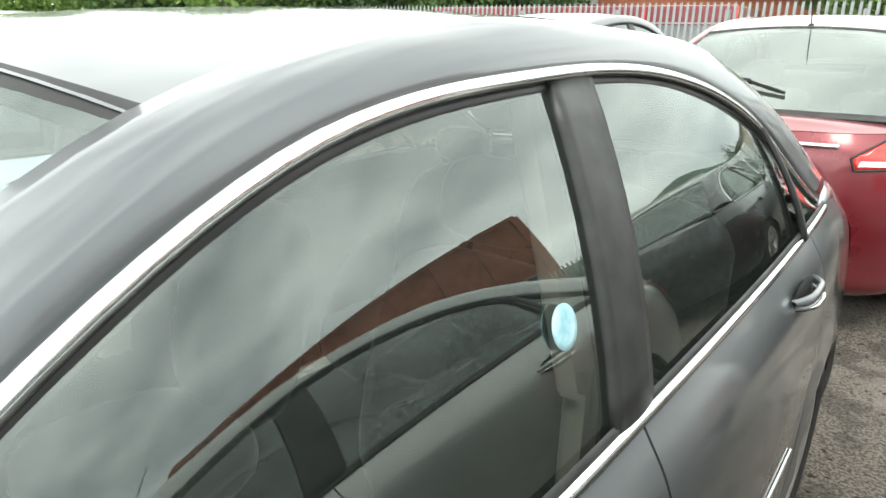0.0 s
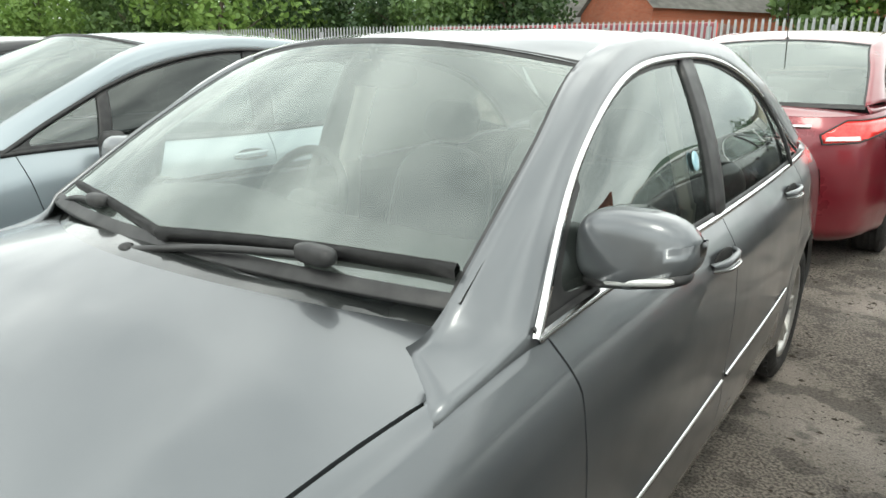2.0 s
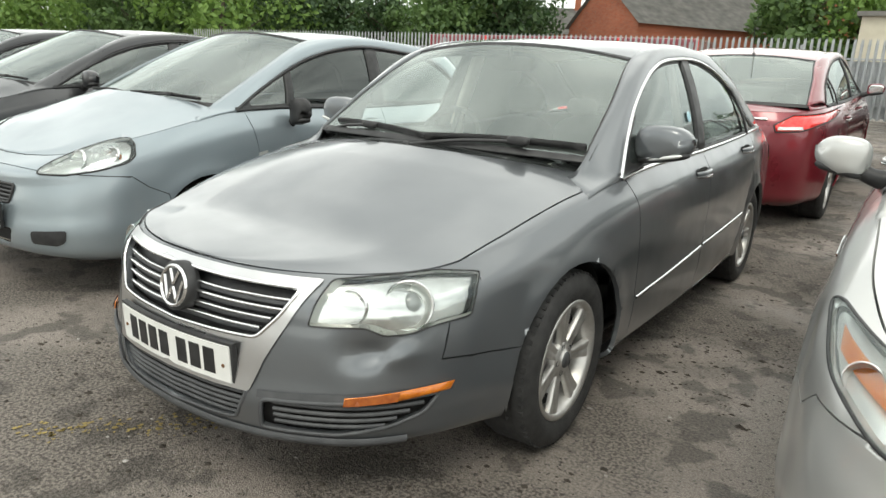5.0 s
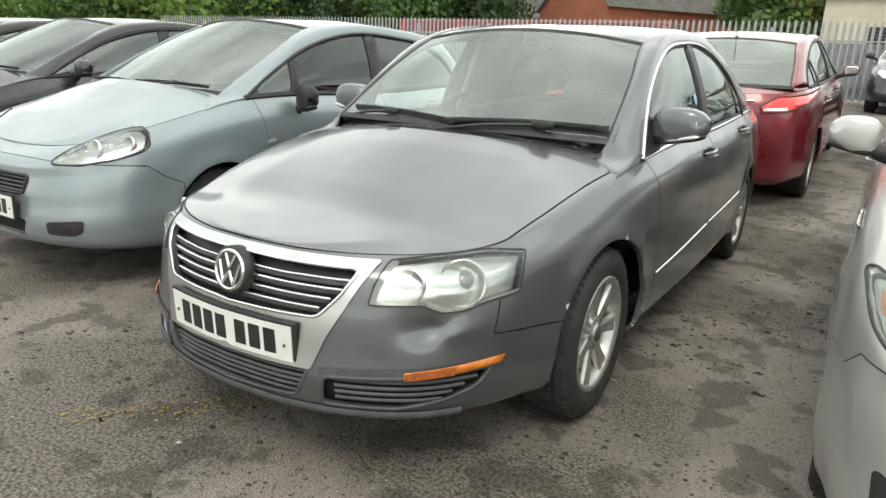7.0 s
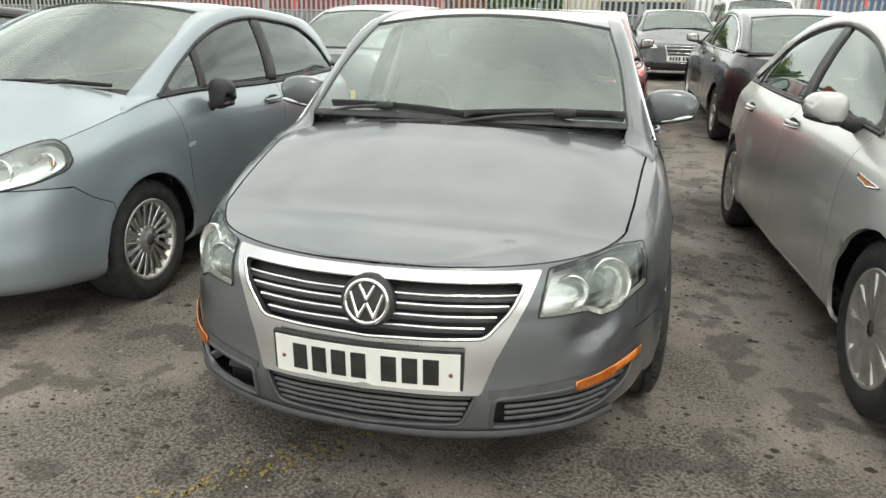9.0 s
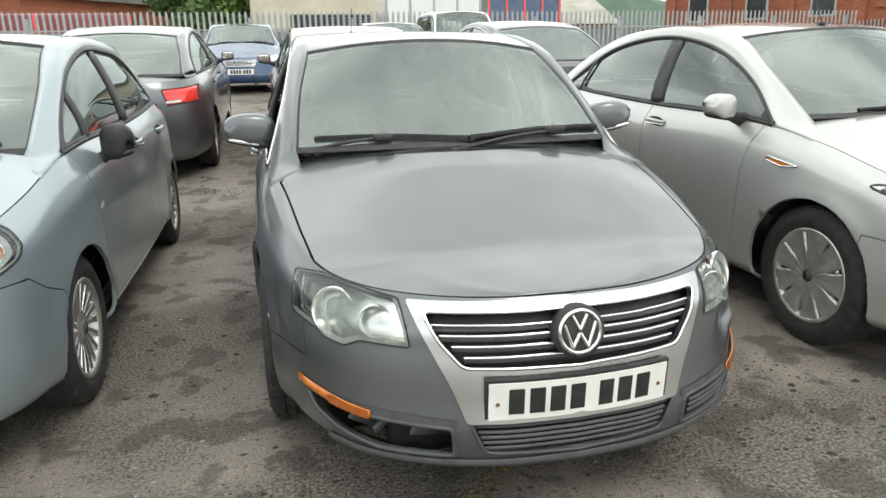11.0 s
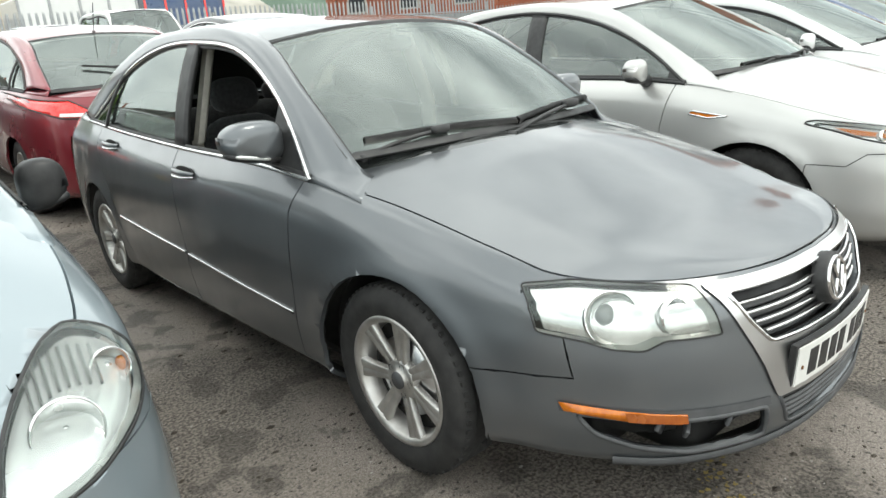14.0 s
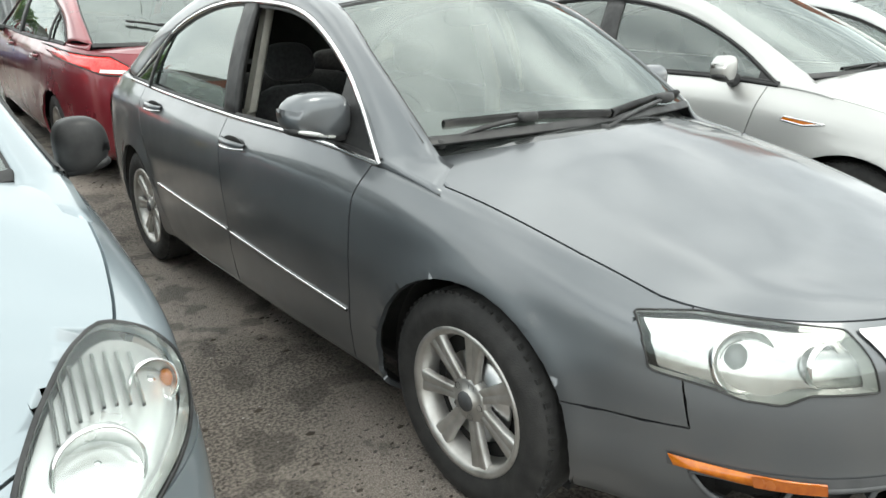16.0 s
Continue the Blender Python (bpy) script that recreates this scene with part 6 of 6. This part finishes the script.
# ---- houses ----
def house(x, y, turn, w, d, eave, ridge, label):
    root = thing("house", label, "house", "houses behind the yard")
    root.matrix_basis = pose(x, y, 0.5, 0, 0, turn)
    bm = bmesh.new()
    vs = [bm.verts.new(p) for p in ((-w / 2, 0, 0), (w / 2, 0, 0), (w / 2, 0, eave), (0, 0, ridge), (-w / 2, 0, eave))]
    f = bm.faces.new(vs)
    r = bmesh.ops.extrude_face_region(bm, geom=[f])
    bmesh.ops.translate(bm, verts=[g for g in r["geom"] if isinstance(g, bmesh.types.BMVert)], vec=(0, d, 0))
    bmesh.ops.recalc_face_normals(bm, faces=bm.faces)
    part("wall", bm, BRICK, root, smooth=False)
    for s in (1, -1):
        bm = bmesh.new()
        k = (ridge - eave) / (w / 2)
        add_grid(bm, [[(s * (w / 2 + 0.3), yy, eave - 0.3 * k + 0.08), (0, yy, ridge + 0.08)] for yy in (-0.2, d + 0.2)])
        bmesh.ops.solidify(bm, geom=list(bm.faces), thickness=0.10)
        part("roof", bm, SLATE, root, smooth=False)
    bm = bmesh.new()
    add_box(bm, (-0.35, d * 0.7, ridge - 0.5), (0.35, d * 0.7 + 0.5, ridge + 0.9))
    part("chimney", bm, BRICK, root, smooth=False)


house(-15.5, 37.0, -37, 8.0, 11, 4.0, 6.6, "brick house with a wide grey roof behind the fence")
house(-52, 41, 20, 7.0, 10, 4.4, 6.4, "far brick house with a chimney between trees")
house(-35, 55, -70, 8.0, 12, 4.6, 7.0, "far house with a dark roof among trees")


house(-5.0, 44, 10, 8.0, 10, 4.8, 7.2, "red brick house behind the garage")

garage = thing("garage_building", "cream rendered garage with a dark roller door", "building")
CREAM = surface("cream_render", (0.50, 0.46, 0.36), (0.62, 0.58, 0.47), 1.5, (0.8, 0.9))
bm = bmesh.new()
add_box(bm, (-1.6, 33, 0.4), (6.0, 40, 4.6))
part("wall", bm, CREAM, garage, smooth=False)
bm = bmesh.new()
rows = [[(x, 32.96 - 0.03 * (k % 2), 0.5 + 2.9 * k / 40) for x in (0.3, 4.4)] for k in range(41)]
add_grid(bm, rows)
part("roller_door", bm, DARK_PANE, garage, smooth=False)
bm = bmesh.new()
add_box(bm, (-1.8, 32.8, 4.6), (6.2, 40.2, 4.8))
part("roof", bm, SLATE, garage, smooth=False)


class Offroad(Far):
    W, zn, zh, zf, za, zb, zc, zt = 0.90, 0.98, 1.02, 1.06, 1.10, 1.12, 1.15, 1.12
    low, wr, arch = 0.36, 0.37, 0.42
    F, R = -2.1, 2.1
    nose = [(0, 0), (0.35, 0.01), (0.65, 0.035), (0.82, 0.09), (0.93, 0.2), (0.98, 0.45), (1.0, 0.85)]
    ya = -0.85
    ws_base, ws_top = (0.74, -0.86, 1.13), (0.64, -0.45, 1.66)
    ws_mid, top_mid = (0, -0.93, 1.14), (0, -0.50, 1.72)
    rail = [(0.63, 0.1, 1.75), (0.63, 0.8, 1.76), (0.63, 1.4, 1.74)]
    rw_top, rw_base = (0.63, 1.75, 1.68), (0.70, 1.98, 1.17)
    rw_mid, rw_low = (0, 1.78, 1.73), (0, 2.04, 1.17)
    dlo = [(0.755, -0.70, 1.35), (0.72, -0.52, 1.52), (0.70, -0.1, 1.63), (0.70, 0.7, 1.64), (0.70, 1.4, 1.62), (0.72, 1.62, 1.45)]
    dlo_end = (0.79, 1.75, 1.18)
    roof, cowl, crown, deck = 1.80, 0.10, 0.04, 0.01


cream_4x4, _ = small_car(Offroad(), WHITE_PAINT, "offroad_car", "cream and dark off-road car before the fence", "cars by the fence", lamps=rounded([(0.50, 0.80), (0.50, 0.92), (0.72, 0.92), (0.74, 0.80)], 0.02, 2), grille=[(-0.42, 0.93), (0.42, 0.93), (0.42, 0.78), (-0.42, 0.78)], front_plate=0.60)
stand(cream_4x4, 3.9, 13.8)

# far hills
bm = bmesh.new()
rows = []
for k in range(61):
    x = -420 + 14 * k
    h = 38 + 8 * math.sin(k * 0.21) + 4 * math.sin(k * 0.63 + 1)
    rows.append([(x, 330, 0), (x, 350, h * 0.7 + 1.5 * math.sin(k * 2.1)), (x, 390, h + 2 * math.sin(k * 1.3))])
add_grid(bm, rows)
tagged(part("far_hills", bm, surface("far_woods", (0.07, 0.11, 0.08), (0.12, 0.17, 0.13), 0.05, (0.9, 1.0))), "distant wooded hills", "hills", kind="structure")


# ---- trees ----
BARK = surface("bark", (0.06, 0.045, 0.03), (0.12, 0.095, 0.07), 9, (0.85, 0.95), bump=0.5)


def leaf_mat(name, c0, c1):
    def build(nt):
        b = node(nt, "ShaderNodeBsdfPrincipled", Roughness=0.6)
        g = nt.nodes.new("ShaderNodeNewGeometry")
        r = nt.nodes.new("ShaderNodeValToRGB")
        r.color_ramp.elements[0].color, r.color_ramp.elements[1].color = (*c0, 1), (*c1, 1)
        nt.links.new(g.outputs["Random Per Island"], r.inputs["Fac"])
        nt.links.new(r.outputs["Color"], b.inputs["Base Color"])
        t = node(nt, "ShaderNodeBsdfTranslucent")
        nt.links.new(r.outputs["Color"], t.inputs["Color"])
        m = nt.nodes.new("ShaderNodeMixShader")
        m.inputs["Fac"].default_value = 0.3
        nt.links.new(b.outputs["BSDF"], m.inputs[1])
        nt.links.new(t.outputs["BSDF"], m.inputs[2])
        return m.outputs["Shader"]
    return material(name, build)


LEAVES = [leaf_mat("bright_leaves", (0.09, 0.17, 0.03), (0.20, 0.32, 0.07)), leaf_mat("dark_leaves", (0.025, 0.06, 0.02), (0.07, 0.125, 0.04)), leaf_mat("mid_leaves", (0.05, 0.10, 0.025), (0.12, 0.20, 0.055))]


def crown_mesh(seed, h, w, count=5200):
    rng = np.random.RandomState(seed)
    lobes = [(rng.normal(0, w * 0.30), rng.normal(0, w * 0.30), h * (0.32 + 0.55 * rng.rand()), w * (0.20 + 0.22 * rng.rand())) for _ in range(13)]
    lobes.append((0, 0, h * 0.82, w * 0.22))
    verts, faces = [], []
    for k in range(count):
        x, y, z, r = lobes[rng.randint(len(lobes))]
        d = rng.normal(size=3)
        d /= np.linalg.norm(d)
        p = np.array((x, y, z)) + d * r * (0.55 + 0.5 * rng.rand())
        u = rng.normal(size=3)
        u /= np.linalg.norm(u)
        v = np.cross(u, d + 0.3 * rng.normal(size=3))
        v /= max(np.linalg.norm(v), 1e-3)
        s = 0.10 + 0.14 * rng.rand()
        i = len(verts)
        verts += [tuple(p - u * s), tuple(p + v * s * 0.6), tuple(p + u * s), tuple(p - v * s * 0.6)]
        faces.append((i, i + 1, i + 2, i + 3))
    me = bpy.data.meshes.new("crown")
    me.from_pydata(verts, [], faces)
    return me


def make_tree(seed, h, w, leaves, label):
    rng = random.Random(seed)
    root = thing("tree", label, "tree", "trees behind the yard")
    bm = bmesh.new()
    tube(bm, curve([(0, 0, 0), (0.1, 0.05, h * 0.3), (-0.05, 0.1, h * 0.6), (0.05, 0, h * 0.9)], 10), list(np.linspace(0.2, 0.03, 10)), 8)
    for k in range(7):
        a, z = rng.random() * 6.28, h * (0.25 + 0.08 * k)
        r = w * 0.38
        tube(bm, curve([(0, 0, z), (r * 0.5 * math.cos(a), r * 0.5 * math.sin(a), z + 0.5), (r * math.cos(a), r * math.sin(a), z + 1.3)], 6), list(np.linspace(0.07, 0.015, 6)), 6)
    part("trunk", bm, BARK, root)
    me = crown_mesh(seed, h, w)
    me.materials.append(LEAVES[leaves])
    c = new("crown", me)
    c.parent = root
    return root


tree_kinds = [make_tree(11, 7.5, 6.0, 0, "bright green broad tree behind the yard"), make_tree(12, 7.0, 5.0, 1, "dark green dense tree behind the yard"), make_tree(13, 6.5, 4.5, 2, "green tree behind the yard")]
spots = [(-46, 19, 0, 1.0), (-41, 23, 1, 0.95), (-38, 21, 2, 0.85), (-50, 26, 1, 1.1), (-56, 22, 0, 1.1), (-33.5, 23.5, 0, 1.12), (-30, 29, 1, 0.95), (-62, 30, 2, 1.2),
         (-37, 36, 2, 1.05), (-33, 38, 1, 0.95), (-29, 38, 2, 0.9), (-26, 35, 2, 1.0), (-24, 40, 1, 1.0), (-22.5, 33, 2, 1.0), (-20.5, 34, 1, 1.02), (-4.5, 36, 2, 0.95), (-2, 38, 0, 0.9), (8, 42, 1, 0.8),
         (-43, 33, 1, 1.1), (-48, 36, 2, 1.1), (8, 60, 1, 0.9), (14, 64, 2, 0.9), (-70, 18, 0, 1.1), (-66, 8, 2, 1.2), (-64, -2, 0, 1.1)]
used = set()
for x, y, k, s in spots:
    t = tree_kinds[k]
    m = pose(x, y, 0.4, 0, 0, 77 * len(used)) @ Matrix.Scale(s, 4)
    if k in [q for q in used if isinstance(q, int)]:
        t = copy_thing(t, m)
    t.matrix_basis = m
    used.add(k)
    used.add((x, y))
